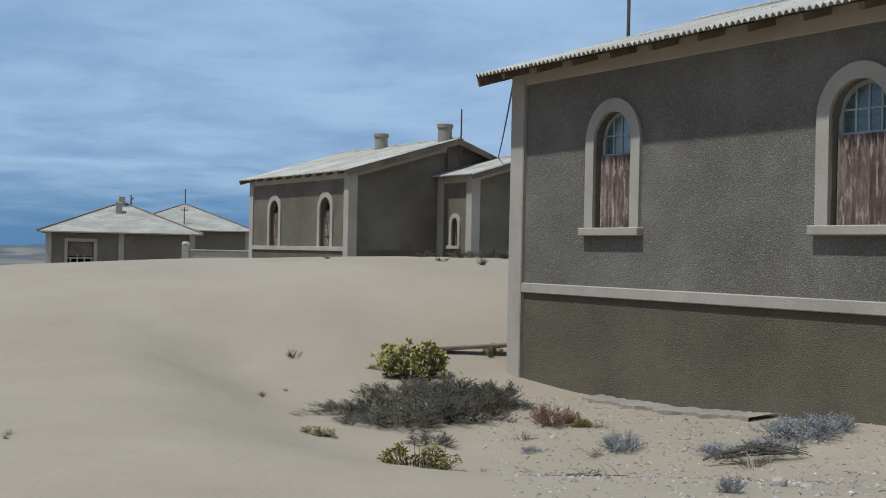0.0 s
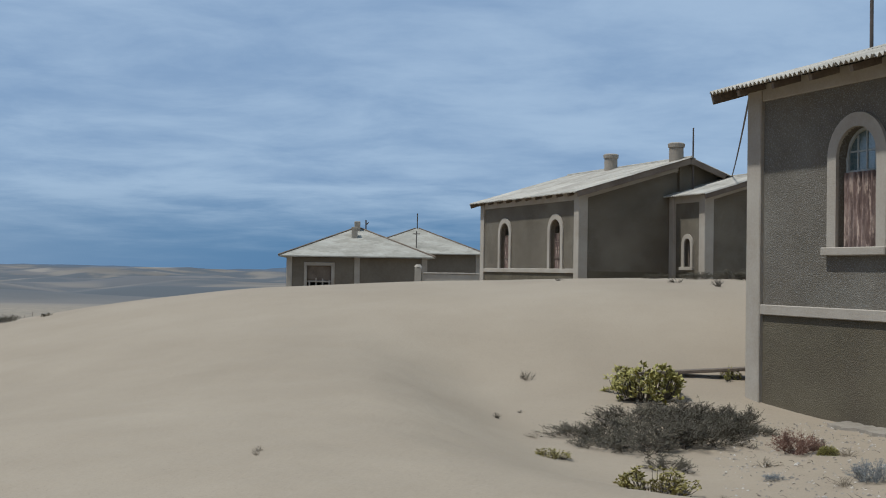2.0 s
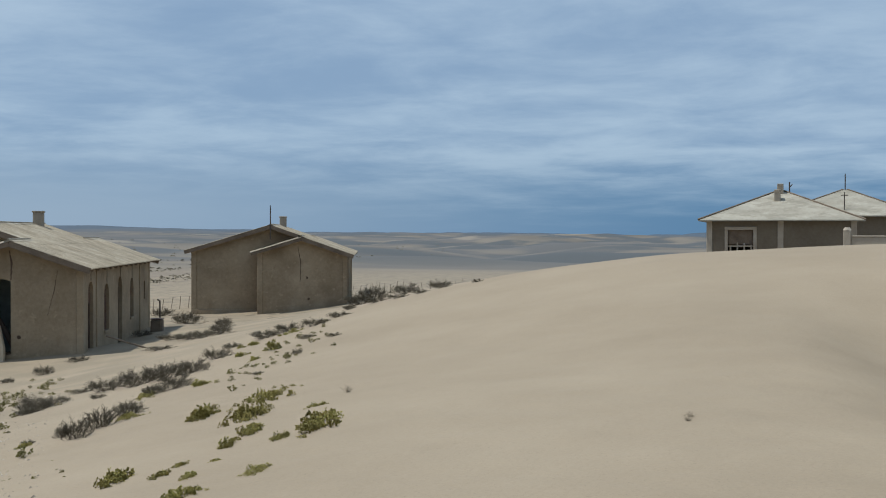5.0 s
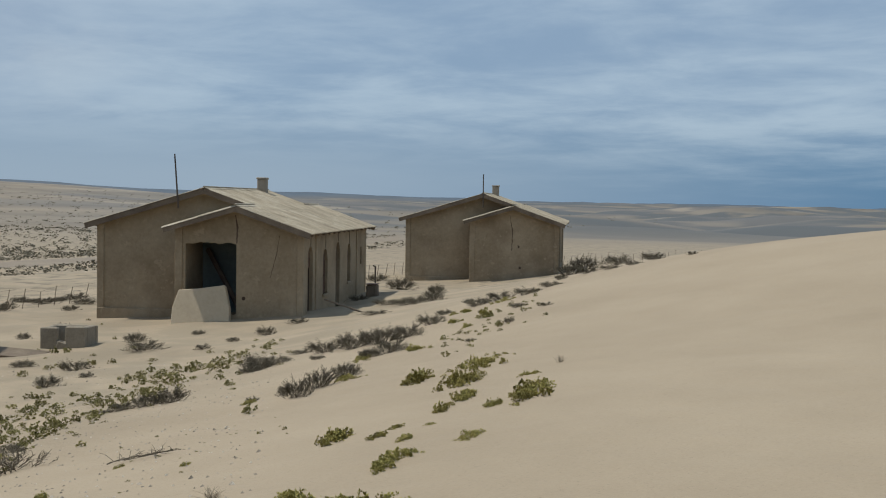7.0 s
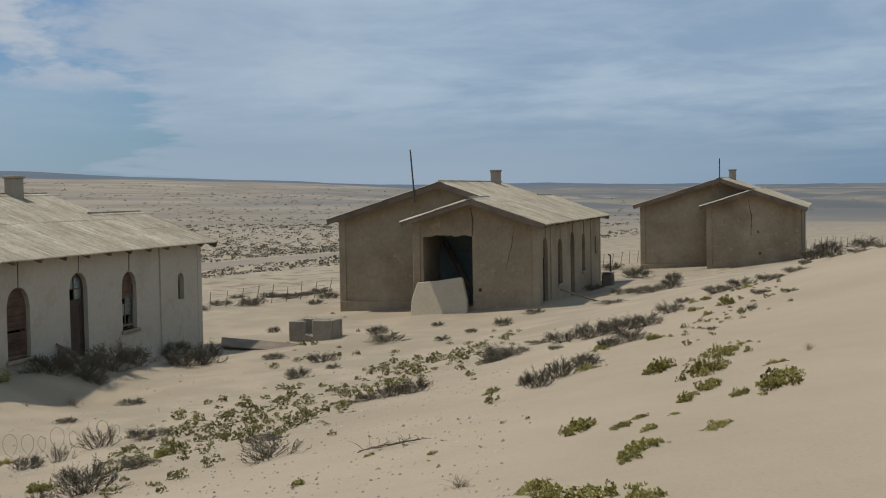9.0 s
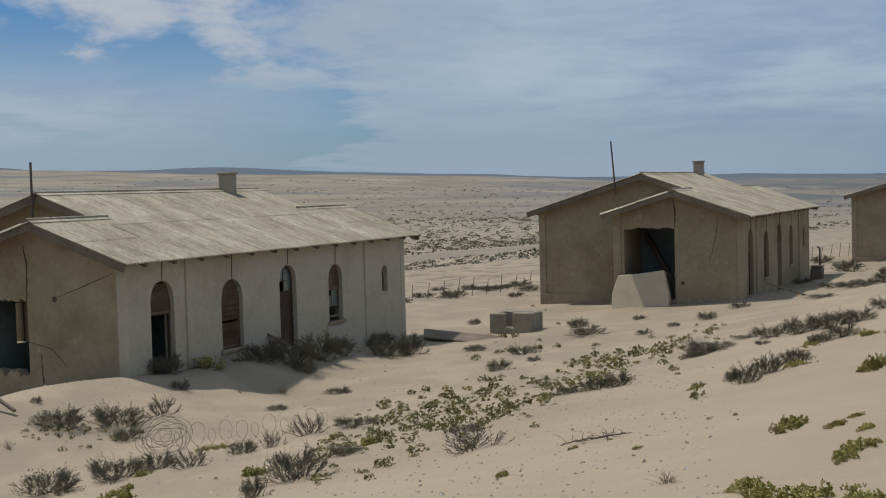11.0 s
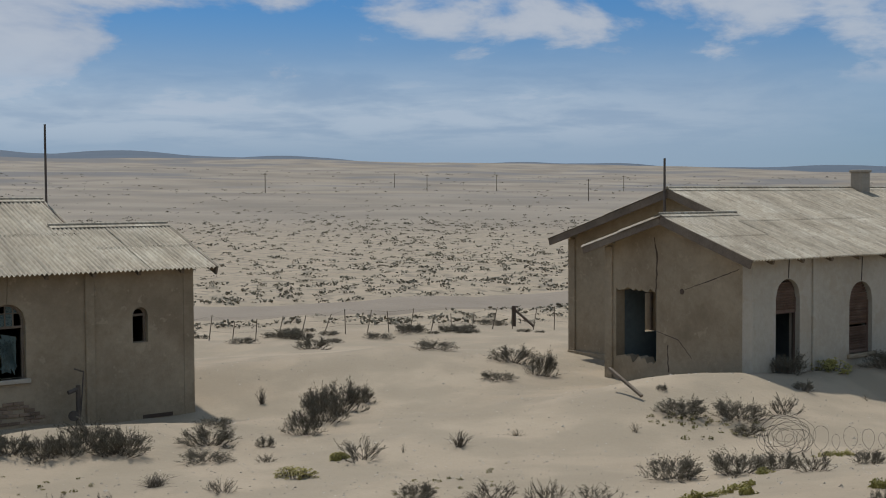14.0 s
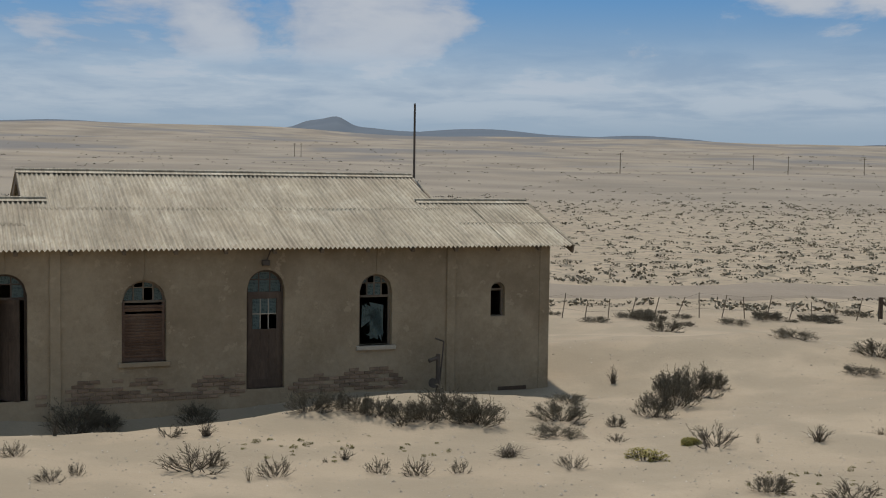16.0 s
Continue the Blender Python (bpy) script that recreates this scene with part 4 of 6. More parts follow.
def hip_house(label, where, long, deep, high, rise, window=True):
    house = thing("house", label, "house", where, "hipped houses beyond the dune")
    top = lambda u: high
    T, R = Matrix.Translation, Matrix.Rotation
    openings = [(1.42, 3.15, lambda u: 0.5, lambda u: high - 0.72, 1)] if window else []
    for m, l, ops in ((T((-long / 2, -deep / 2, 0)), long, openings), (T((long / 2, deep / 2, 0)) @ R(math.pi, 4, "Z"), long, []),
                      (T((-long / 2, deep / 2 - 0.3, 0)) @ R(-math.pi / 2, 4, "Z"), deep - 0.6, []), (T((long / 2, -deep / 2 + 0.3, 0)) @ R(math.pi / 2, 4, "Z"), deep - 0.6, [])):
        o = part("wall", wall_panel(l, -2.0, top, ops), FARPLASTER, house)
        o.matrix_local = m
    for u in (-long / 2 - 0.05, -0.2, long / 2 - 0.35):
        part("pilaster", box(bmesh.new(), u, u + 0.4, -deep / 2 - 0.08, -deep / 2 + 0.02, -2, high - 0.05, bevel=0.02), TRIM, house)
    if window:
        for u0, u1, z0, z1 in ((1.2, 3.4, high - 0.72, high - 0.48), (1.2, 1.42, 0.3, high - 0.72), (3.15, 3.4, 0.3, high - 0.72)):
            part("surround", box(bmesh.new(), u0 - long / 2, u1 - long / 2, -deep / 2 - 0.08, -deep / 2 + 0.1, z0, z1, bevel=0.02), TRIM, house)
        bm = bmesh.new()
        for k, h in enumerate((0.85, 1.05, 1.0, 0.9)):
            u = 1.55 + k * 0.47 - long / 2
            box(bm, u, u + 0.10, -deep / 2 + 0.1, -deep / 2 + 0.16, 0.5, 0.7 + h)
        box(bm, 1.42 - long / 2, 3.15 - long / 2, -deep / 2 + 0.09, -deep / 2 + 0.165, 1.45, 1.55)
        part("window", bm, TRIM, house)
        part("panel", box(bmesh.new(), 1.44 - long / 2, 3.13 - long / 2, -deep / 2 + 0.2, -deep / 2 + 0.24, 1.62, high - 0.74), TIMBER, house, "brown board closing the top of the window")
    o, t = 0.6, 0.09
    ridge = 0.18
    corners = [(-long / 2 - o, -deep / 2 - o), (long / 2 + o, -deep / 2 - o), (long / 2 + o, deep / 2 + o), (-long / 2 - o, deep / 2 + o)]
    for quad in (((0, 1), (1, -1)), ((2, 3), (-1, 1)), ((1, 2), (1, 1)), ((3, 0), (-1, -1))):
        (i, j), (p, q) = quad
        low = [Vector((*corners[i], high - 0.1)), Vector((*corners[j], high - 0.1))]
        tops = [Vector((ridge * p, 0, high + rise))] + ([Vector((ridge * q, 0, high + rise))] if p != q else [])
        pts = low + tops
        bm = bmesh.new()
        up = [bm.verts.new(v + Vector((0, 0, t))) for v in pts]
        dn = [bm.verts.new(v) for v in pts]
        bm.faces.new(up)
        bm.faces.new(dn[::-1])
        for k in range(len(pts)):
            bm.faces.new((up[(k + 1) % len(pts)], up[k], dn[k], dn[(k + 1) % len(pts)]))
        bmesh.ops.recalc_face_normals(bm, faces=bm.faces)
        part("roof", bm, PALEROOF, house)
    for p in corners:
        bm = tube(bmesh.new(), (*p, high + 0.02), (ridge * (1 if p[0] > 0 else -1), 0, high + rise + 0.1), 0.07, sides=6)
        part("ridge_cap", bm, TIMBER, house)
    part("ceiling", box(bmesh.new(), -long / 2, long / 2, -deep / 2, deep / 2, high - 0.16, high - 0.11), TIMBER, house)
    return house


hip_d = hip_house("brown house with a pale stained hipped roof beyond the dune", spot(-23.6, 91.4, -0.65, 14.5), 10.0, 9.0, 3.35, 2.08)
part("chimney", box(bmesh.new(), -0.45, 0.0, -1.9, -1.4, 3.6, 5.55, bevel=0.03), BRICK, hip_d)
part("chimney_head", box(bmesh.new(), -0.25, 0.2, -0.6, -0.15, 5.0, 6.02, bevel=0.03), BRICK, hip_d)
bm = tube(bmesh.new(), (0.62, 0, 5.0), (0.62, 0, 6.15), 0.05)
tube(bm, (0.62, 0, 5.75), (0.82, 0, 5.98), 0.04)
part("mast", bm, METAL, hip_d)
hip_e = hip_house("low house with a pale hipped roof far behind", spot(-23.8, 114.5, -0.6, 11.0), 11.4, 10.0, 3.9, 2.3, window=False)
part("mast", tube(bmesh.new(), (0, 0, 6.0), (0, 0, 7.7), 0.05), METAL, hip_e)
bm = tube(bmesh.new(), (0.0, -4.4, 4.2), (0.0, -4.4, 5.9), 0.045)
tube(bm, (-0.3, -4.4, 5.65), (0.3, -4.4, 5.65), 0.04)
part("roof_bracket", bm, METAL, hip_e)


# ---- plants ----
LEAFGREEN = surface("succulent_leaf", [(0.13, 0.115, 0.028), (0.30, 0.265, 0.075), (0.48, 0.42, 0.17)], big=3, fine=25, rough=0.6, bump=0.0, each=0.28)
LEAFOLIVE = surface("olive_leaf", [(0.14, 0.12, 0.034), (0.24, 0.20, 0.056), (0.36, 0.305, 0.105)], big=3, fine=25, rough=0.7, bump=0.0, each=0.28)
TWIG = surface("grey_twig", [(0.055, 0.044, 0.032), (0.095, 0.078, 0.057), (0.15, 0.125, 0.092)], big=3, fine=25, bump=0.0, each=0.3)
LEAFGREY = surface("grey_leaf", [(0.06, 0.053, 0.036), (0.105, 0.092, 0.062), (0.165, 0.143, 0.098)], big=3, fine=25, bump=0.0, each=0.3)
LEAFBLUE = surface("blue_grey_leaf", [(0.15, 0.155, 0.15), (0.21, 0.215, 0.205), (0.28, 0.28, 0.265)], big=3, fine=25, bump=0.0, each=0.25)
LEAFDUSK = surface("dusty_green_leaf", [(0.075, 0.07, 0.026), (0.18, 0.16, 0.058), (0.36, 0.315, 0.135)], big=3, fine=25, bump=0.0, each=0.3)
LEAFRED = surface("red_brown_leaf", [(0.12, 0.065, 0.045), (0.18, 0.10, 0.07), (0.25, 0.155, 0.11)], big=3, fine=25, bump=0.0, each=0.25)
DRYGRASS = surface("dry_grass", [(0.16, 0.13, 0.09), (0.23, 0.19, 0.135), (0.30, 0.25, 0.18)], big=3, fine=25, bump=0.0, each=0.3)
SCRUBMAT = surface("far_scrub", [(0.12, 0.108, 0.08), (0.17, 0.15, 0.11), (0.23, 0.205, 0.15)], big=0.05, fine=3, bump=0.0, each=0.35)


def mesh_from(name, verts, faces, material):
    me = bpy.data.meshes.new(name)
    me.from_pydata(verts, [], faces)
    me.materials.append(material)
    return me


def add_twig(V, F, pts, r0, r1):
    """A three-sided tapering stem along pts."""
    n = len(pts)
    base = len(V)
    for k, p in enumerate(pts):
        d = (pts[min(k + 1, n - 1)] - pts[max(k - 1, 0)]).normalized()
        a = d.cross(Vector((0.3, 0.9, 0.31))).normalized()
        b = d.cross(a)
        r = r0 + (r1 - r0) * k / (n - 1)
        for j in range(3):
            t = 2.094 * j
            V.append(tuple(p + (a * math.cos(t) + b * math.sin(t)) * r))
    for k in range(n - 1):
        o = base + 3 * k
        for j in range(3):
            i = (j + 1) % 3
            F.append((o + j, o + i, o + 3 + i, o + 3 + j))


def add_leaf(V, F, p, d, long, wide):
    """A folded pointed leaf: two halves along its rib."""
    d = d.normalized()
    a = d.cross(Vector((0.21, -0.4, 0.89))).normalized()
    b = d.cross(a)
    o = len(V)
    m = p + d * long * 0.55
    V.extend(tuple(q) for q in (p, m + a * wide + b * wide * 0.45, p + d * long, m - a * wide + b * wide * 0.45, m - b * wide * 0.2))
    F.extend(((o, o + 4, o + 1), (o + 1, o + 4, o + 2), (o, o + 3, o + 4), (o + 4, o + 3, o + 2)))


def shrub(name, label, seed, stems, twigs, leaves, high, leaf_size, wood, leaf, lean=0.0, thick=0.007, upright=0.45):
    """A shrub one metre across: curved stems from the root, twigs along them, leaves on the twigs."""
    rng = random.Random(seed)
    V, F, LV, LF = [], [], [], []
    sites = []
    for _ in range(stems):
        a = rng.uniform(0, 2 * math.pi)
        reach = 0.5 * rng.uniform(0.25, 1.0) ** 0.7 * (1 + 0.25 * math.sin(3 * a + seed))
        top = high * 0.78 * rng.uniform(0.5, 1.0) * (1.1 - 0.6 * (reach / 0.5) ** 2)
        p0 = Vector((rng.uniform(-0.16, 0.16), rng.uniform(-0.16, 0.16), -0.05))
        end = Vector((math.cos(a) * reach + lean * top, math.sin(a) * reach, max(0.06, top)))
        mid = p0.lerp(end, 0.55) + Vector((0, 0, -upright * 0.1 * top)) + Vector([rng.uniform(-0.04, 0.04) for _ in range(3)])
        pts = [p0, p0.lerp(mid, 0.6), mid, mid.lerp(end, 0.5) + Vector([rng.uniform(-0.03, 0.03) for _ in range(3)]), end]
        add_twig(V, F, pts, thick * 1.3, thick * 0.35)
        for _ in range(twigs):
            k = rng.uniform(0.35, 1.0)
            q = mid.lerp(end, (k - 0.35) / 0.65)
            d = Vector((math.cos(a) * 0.5 + rng.uniform(-0.7, 0.7), math.sin(a) * 0.5 + rng.uniform(-0.7, 0.7), rng.uniform(0.0, 1.0))).normalized()
            tip = q + d * rng.uniform(0.06, 0.15)
            add_twig(V, F, [q, q.lerp(tip, 0.5) + Vector((0, 0, 0.008)), tip], thick * 0.55, thick * 0.25)
            sites.append((q, tip))
    for _ in range(leaves):
        q, tip = sites[rng.randrange(len(sites))]
        p = q.lerp(tip, rng.uniform(0.1, 1.05))
        d = Vector((rng.uniform(-1, 1), rng.uniform(-1, 1), rng.uniform(-0.2, 1.2)))
        add_leaf(LV, LF, p, d, leaf_size * rng.uniform(0.6, 1.3), leaf_size * 0.26)
    ob = tagged(new(name, mesh_from("stems", V, F, wood)), label, "shrub")
    if leaves:
        part("leaves", mesh_from("leaves", LV, LF, leaf), None, ob)
    return ob


def succulent(name, label, seed, clumps, each, high, leaf_size, leaf, patchy=0.0, fat=0.34):
    """A low cushion one metre across, of fat leaves set in rosettes on short stalks."""
    rng = random.Random(seed)
    V, F, LV, LF = [], [], [], []
    for _ in range(clumps):
        a = rng.uniform(0, 2 * math.pi)
        r = 0.5 * math.sqrt(rng.random()) * (1 + 0.18 * math.sin(3 * a + seed) + 0.12 * math.sin(7 * a))
        if patchy and math.sin(9 * r * math.cos(a) + seed) * math.cos(8 * r * math.sin(a)) < patchy - 0.5:
            continue
        top = high * math.sqrt(max(0.04, 1 - (r / 0.60) ** 2)) * rng.uniform(0.78, 1.06)
        p = Vector((math.cos(a) * r, math.sin(a) * r, max(0.02, top * rng.uniform(0.01, 1.0) ** 0.8)))
        add_twig(V, F, [Vector((p.x * 0.12, p.y * 0.12, -0.04)), Vector((p.x * 0.82, p.y * 0.82, p.z * 0.16)), p], 0.008, 0.004)
        for _ in range(each):
            d = Vector((rng.uniform(-1, 1) + 0.4 * math.cos(a), rng.uniform(-1, 1) + 0.4 * math.sin(a), rng.uniform(-0.1, 1.2)))
            add_leaf(LV, LF, p + Vector([rng.uniform(-0.025, 0.025) for _ in range(3)]), d, leaf_size * rng.uniform(0.7, 1.25), leaf_size * fat)
    ob = tagged(new(name, mesh_from("stems", V, F, TWIG)), label, "plant")
    part("leaves", mesh_from("leaves", LV, LF, leaf), None, ob)
    return ob


def tuft(name, label, seed, blades, high, mat):
    rng = random.Random(seed)
    V, F = [], []
    for _ in range(blades):
        a = rng.uniform(0, 2 * math.pi)
        r = 0.5 * rng.uniform(0.15, 1.0)
        p = Vector((rng.uniform(-0.1, 0.1), rng.uniform(-0.1, 0.1), -0.04))
        e = Vector((math.cos(a) * r, math.sin(a) * r, high * rng.uniform(0.4, 1.05) * (1.1 - r)))
        m = p.lerp(e, 0.5) + Vector((0, 0, 0.14 * high))
        add_twig(V, F, [p, m, e], 0.010, 0.003)
        if rng.random() < 0.5:
            q = m.lerp(e, 0.4)
            add_twig(V, F, [q, q + Vector((rng.uniform(-0.12, 0.12), rng.uniform(-0.12, 0.12), 0.14))], 0.005, 0.002)
    return tagged(new(name, mesh_from("blades", V, F, mat)), label, "grass")


KINDS = {
    "s": [shrub("shrub", "grey-brown dry desert shrub on the sand", 1, 62, 12, 2300, 0.50, 0.026, TWIG, LEAFGREY, thick=0.0042),
          shrub("shrub", "wind-bent grey twiggy shrub on the sand", 2, 58, 12, 2300, 0.50, 0.026, TWIG, LEAFGREY, lean=0.35, thick=0.0042),
          shrub("shrub", "grey-brown dry desert shrub on the sand", 3, 66, 11, 2300, 0.50, 0.026, TWIG, LEAFGREY, upright=0.9, thick=0.0042),
          shrub("shrub", "dusty olive-grey shrub half buried in sand", 4, 60, 12, 2300, 0.50, 0.026, TWIG, LEAFGREY, thick=0.0042)],
    "g": [succulent("succulent", "yellow-green fleshy cushion plant on the sand", 1, 900, 8, 0.50, 0.042, LEAFGREEN, 0.0),
          succulent("succulent", "yellow-green fleshy creeping plant, patchy", 2, 300, 8, 0.50, 0.062, LEAFGREEN, 0.42),
          succulent("succulent", "low olive-green fleshy plant on the sand", 3, 300, 8, 0.50, 0.066, LEAFGREEN, 0.36)],
    "o": [succulent("succulent", "yellow olive fleshy low bush", 4, 200, 7, 0.50, 0.055, LEAFOLIVE, 0.25)],
    "r": [shrub("shrub", "red-brown dry bush beside the plinth", 6, 70, 10, 2200, 0.50, 0.030, LEAFRED, LEAFRED, thick=0.005)],
    "b": [shrub("shrub", "pale blue-grey feathery bush", 7, 60, 9, 800, 0.50, 0.035, LEAFBLUE, LEAFBLUE, thick=0.006)],
    "w": [shrub("shrub", "sparse grey upright twiggy shrub on the sand", 11, 34, 7, 420, 0.50, 0.026, TWIG, LEAFGREY, thick=0.0065, upright=1.2),
          shrub("shrub", "sparse grey wind-bent twiggy shrub on the sand", 12, 30, 8, 420, 0.50, 0.026, TWIG, LEAFGREY, lean=0.25, thick=0.0065, upright=1.0)],
    "d": [tuft("grass_tuft", "small dark dry tuft in the sand", 1, 60, 0.6, TWIG), tuft("grass_tuft", "small dark dry tuft in the sand", 2, 44, 0.6, TWIG),
          shrub("shrub", "small bare twiggy bush", 9, 22, 6, 160, 0.50, 0.03, TWIG, LEAFGREY, thick=0.010)],
    "t": [tuft("grass_tuft", "sparse pale dry grass tuft", 3, 22, 0.5, DRYGRASS), tuft("grass_tuft", "sparse pale dry grass tuft", 4, 30, 0.5, DRYGRASS)],
}
FREE = {id(o): True for row in KINDS.values() for o in row}
COUNT = {}
GROUPS = dict(s="shrubs on the sand", g="green cushion plants", o="green cushion plants", r="shrubs on the sand", w="shrubs on the sand", b="shrubs on the sand", d="dry tufts", t="dry tufts")


SPRIGS = [succulent("succulent", "small yellow-green fleshy plant in the sand", 21 + k, 26, 6, 0.5, 0.115, (LEAFGREEN, LEAFOLIVE)[k % 2], fat=0.5) for k in range(4)]
SPARE = list(SPRIGS)


STREWN = {"leaves": []}


def sprig(x, y, s, rng, high=0.8):
    m = Matrix.Translation((x, y, ground_z(x, y) - 0.01)) @ Matrix.Rotation(rng.uniform(0, 6.28), 4, "Z") @ Matrix.Diagonal((s, s * rng.uniform(0.7, 1.2), s * high * rng.uniform(0.7, 1.2), 1))
    model = SPRIGS[rng.randrange(4)]
    COUNT["sprig"] = COUNT.get("sprig", 0) + 1
    if COUNT["sprig"] > 230:
        STREWN["leaves"].append((model.children[0].data, m))
        return
    o = SPARE.pop() if SPARE else copy_thing(model, Matrix.Identity(4))
    o.matrix_basis = m
    tagged(o, group="small fleshy plants")


def strewn_plants(name, label, material):
    """The smallest sprigs, past counting, in one sheet."""
    V, F = [], []
    for me, m in STREWN["leaves"]:
        o = len(V)
        V += [tuple(m @ v.co) for v in me.vertices]
        F += [tuple(i + o for i in p.vertices) for p in me.polygons]
    STREWN["leaves"].clear()
    tagged(new(name, mesh_from(name, V, F, material)), label, "plants", kind="stuff")


def creep(rows):
    """Fleshy sprigs creeping over the sand in drawn-out patches, each from one end to the other, thickest in the middle."""
    for x0, y0, x1, y1, h in rows:
        rng = random.Random(int(x0 * 31 + y0 * 17))
        a, b = Vector((x0, y0)), Vector((x1, y1))
        long = (b - a).length
        for _ in range(max(4, int(2 + 3.0 * long / h))):
            t = min(1.0, max(0.0, rng.gauss(0.5, 0.27)))
            q = a.lerp(b, t) + Vector((0.8, -0.45)) * rng.gauss(0, 0.085) * (long + h)
            s = h * rng.uniform(0.55, 1.05) * (1.1 - 1.0 * abs(t - 0.5))
            sprig(q.x, q.y, s * 1.08, rng, 1.4)


PLACED = []


def plant(kind, rows):
    """Sets plants of a kind at x, y, with a width and a height; each takes the next model of its kind, turned at random."""
    for x, y, w, h in rows:
        if any(q == kind and math.hypot(x - a, y - b) < 0.33 * w for q, a, b in PLACED):
            continue
        PLACED.append((kind, x, y))
        k = COUNT.get(kind, 0)
        COUNT[kind] = k + 1
        model = KINDS[kind][k % len(KINDS[kind])]
        tall = 0.6 if kind in "d" and k % 3 < 2 else 0.5
        turn = random.uniform(-60, 60) if model.name.startswith("shrub") else random.uniform(0, 360)
        m = Matrix.Translation((x, y, ground_z(x, y) - 0.02)) @ Matrix.Rotation(radians(turn), 4, "Z") @ Matrix.Diagonal((w, w, h / tall, 1))
        if kind == "s" and x < -12:          # wind-drawn, low
            long, slim, low = (1.05, 0.75, 1.0) if y > 8 else (1.0, 0.9, 1.0)
            m = Matrix.Translation((x, y, ground_z(x, y) - 0.02)) @ Matrix.Rotation(radians(66 + random.uniform(-22, 22)), 4, "Z") @ Matrix.Diagonal((w * long, w * slim, h * low / tall, 1))
        elif kind == "s":
            m = m @ Matrix.Diagonal((1, 1, 0.80, 1))
        if FREE.pop(id(model), False):
            model.matrix_basis = m
            tagged(model, group=GROUPS[kind])
        else:
            o = copy_thing(model, Matrix.Identity(4))
            o.matrix_basis = m


plant("s", [(-19.83, 20.07, 0.9, 0.38), (-19.1, 20.23, 1.07, 0.5), (-18.54, 20.55, 1.07, 0.5), (-18.09, 20.89, 0.81, 0.4), (-18.96, 22.75, 0.74, 0.35), (-20.44, 25.04, 0.59, 0.2), (-16.69, 18.16, 0.61, 0.29), (-16.56, 18.65, 0.73, 0.38), (-13.18, 12.81, 0.52, 0.4), (-13.7, 13.77, 0.7, 0.39), (-14.26, 14.94, 0.61, 0.34), (-13.78, 13.12, 0.26, 0.26), (-20.31, 18.78, 1.13, 0.33), (-19.65, 17.76, 0.6, 0.19), (-20.12, 26.04, 1.12, 0.3), (-19.85, 26.66, 1.05, 0.3), (-18.94, 26.64, 0.89, 0.27), (-19.03, 27.79, 0.76, 0.21), (-17.03, 23.61, 0.53, 0.16), (-15.86, 23.03, 0.38, 0.13)])
plant("s", [(-30.95, 34.62, 1.26, 0.32), (-30.5, 35.55, 1.27, 0.3), (-33.51, 40.51, 0.95, 0.57), (-28.61, 31.43, 1.16, 0.19), (-15.49, 21.13, 0.28, 0.19), (-14.66, 18.76, 0.28, 0.1), (-30.18, 45.6, 1.49, 0.74), (-19.32, 30.19, 0.97, 0.21), (-18.38, 29.84, 0.79, 0.17), (-17.68, 29.82, 0.63, 0.16), (-19.99, 29.74, 0.49, 0.23), (-15.88, 29.82, 0.37, 0.14), (-17.27, 30.37, 0.63, 0.14), (-44.93, 49.26, 1.36, 0.54), (-39.83, 45.42, 1.51, 0.82), (-29.39, 35.37, 0.92, 0.56), (-29.64, 34.28, 1.44, 0.29), (-35.77, 38.08, 0.95, 0.33), (-31.62, 23.71, 0.86, 0.43), (-29.71, 22.64, 1.22, 0.37)])
plant("s", [(-29.1, 26.83, 0.68, 0.4), (-31.78, 26.31, 0.49, 0.22), (-29.16, 25.51, 0.46, 0.21), (-28.15, 23.5, 0.53, 0.23), (-27.49, 18.76, 0.83, 0.39), (-24.95, 16.29, 0.68, 0.38), (-29.51, 18.53, 0.73, 0.29), (-25.53, 17.76, 0.42, 0.2), (-36.97, 24.8, 0.61, 0.36), (-17.29, 13.75, 0.64, 0.36), (-17.62, 13.51, 0.63, 0.3), (-17.79, 13.14, 0.52, 0.2), (-18, 12.86, 0.4, 0.14), (-19.94, 18.15, 0.91, 0.32), (-19.83, 17.82, 0.44, 0.15), (-20.76, 20.27, 0.53, 0.16), (-18.85, 18.87, 0.36, 0.15), (-14.07, 12.72, 0.24, 0.12), (-35.6, 22.38, 0.5, 0.31), (-30.05, 29.15, 0.76, 0.27)])
plant("s", [(-19.53, 9.77, 0.84, 0.26), (-15.71, 7.69, 0.48, 0.16), (-15.18, 9.36, 0.57, 0.2), (-23.95, 5.76, 1.18, 0.49), (-23.65, 6.75, 1.12, 0.54), (-22.49, 6.58, 0.66, 0.3), (-23.83, 10.13, 0.5, 0.18), (-25.79, 12.5, 0.68, 0.24), (-18.5, 5.26, 0.93, 0.49), (-18.86, 5.98, 0.77, 0.38), (-18.74, 7.37, 0.57, 0.32), (-19.55, 9.63, 0.68, 0.26), (-14.23, 6.3, 0.89, 0.5), (-16.2, 7.92, 0.59, 0.15), (-13.44, 5.39, 0.35, 0.35), (-18.42, 4.29, 1, 0.5), (-28.8, 11.9, 1.27, 0.68), (-28.81, 12.65, 1.29, 0.89), (-29.32, 13.59, 1.32, 0.88), (-29.84, 14.54, 0.91, 0.69)])
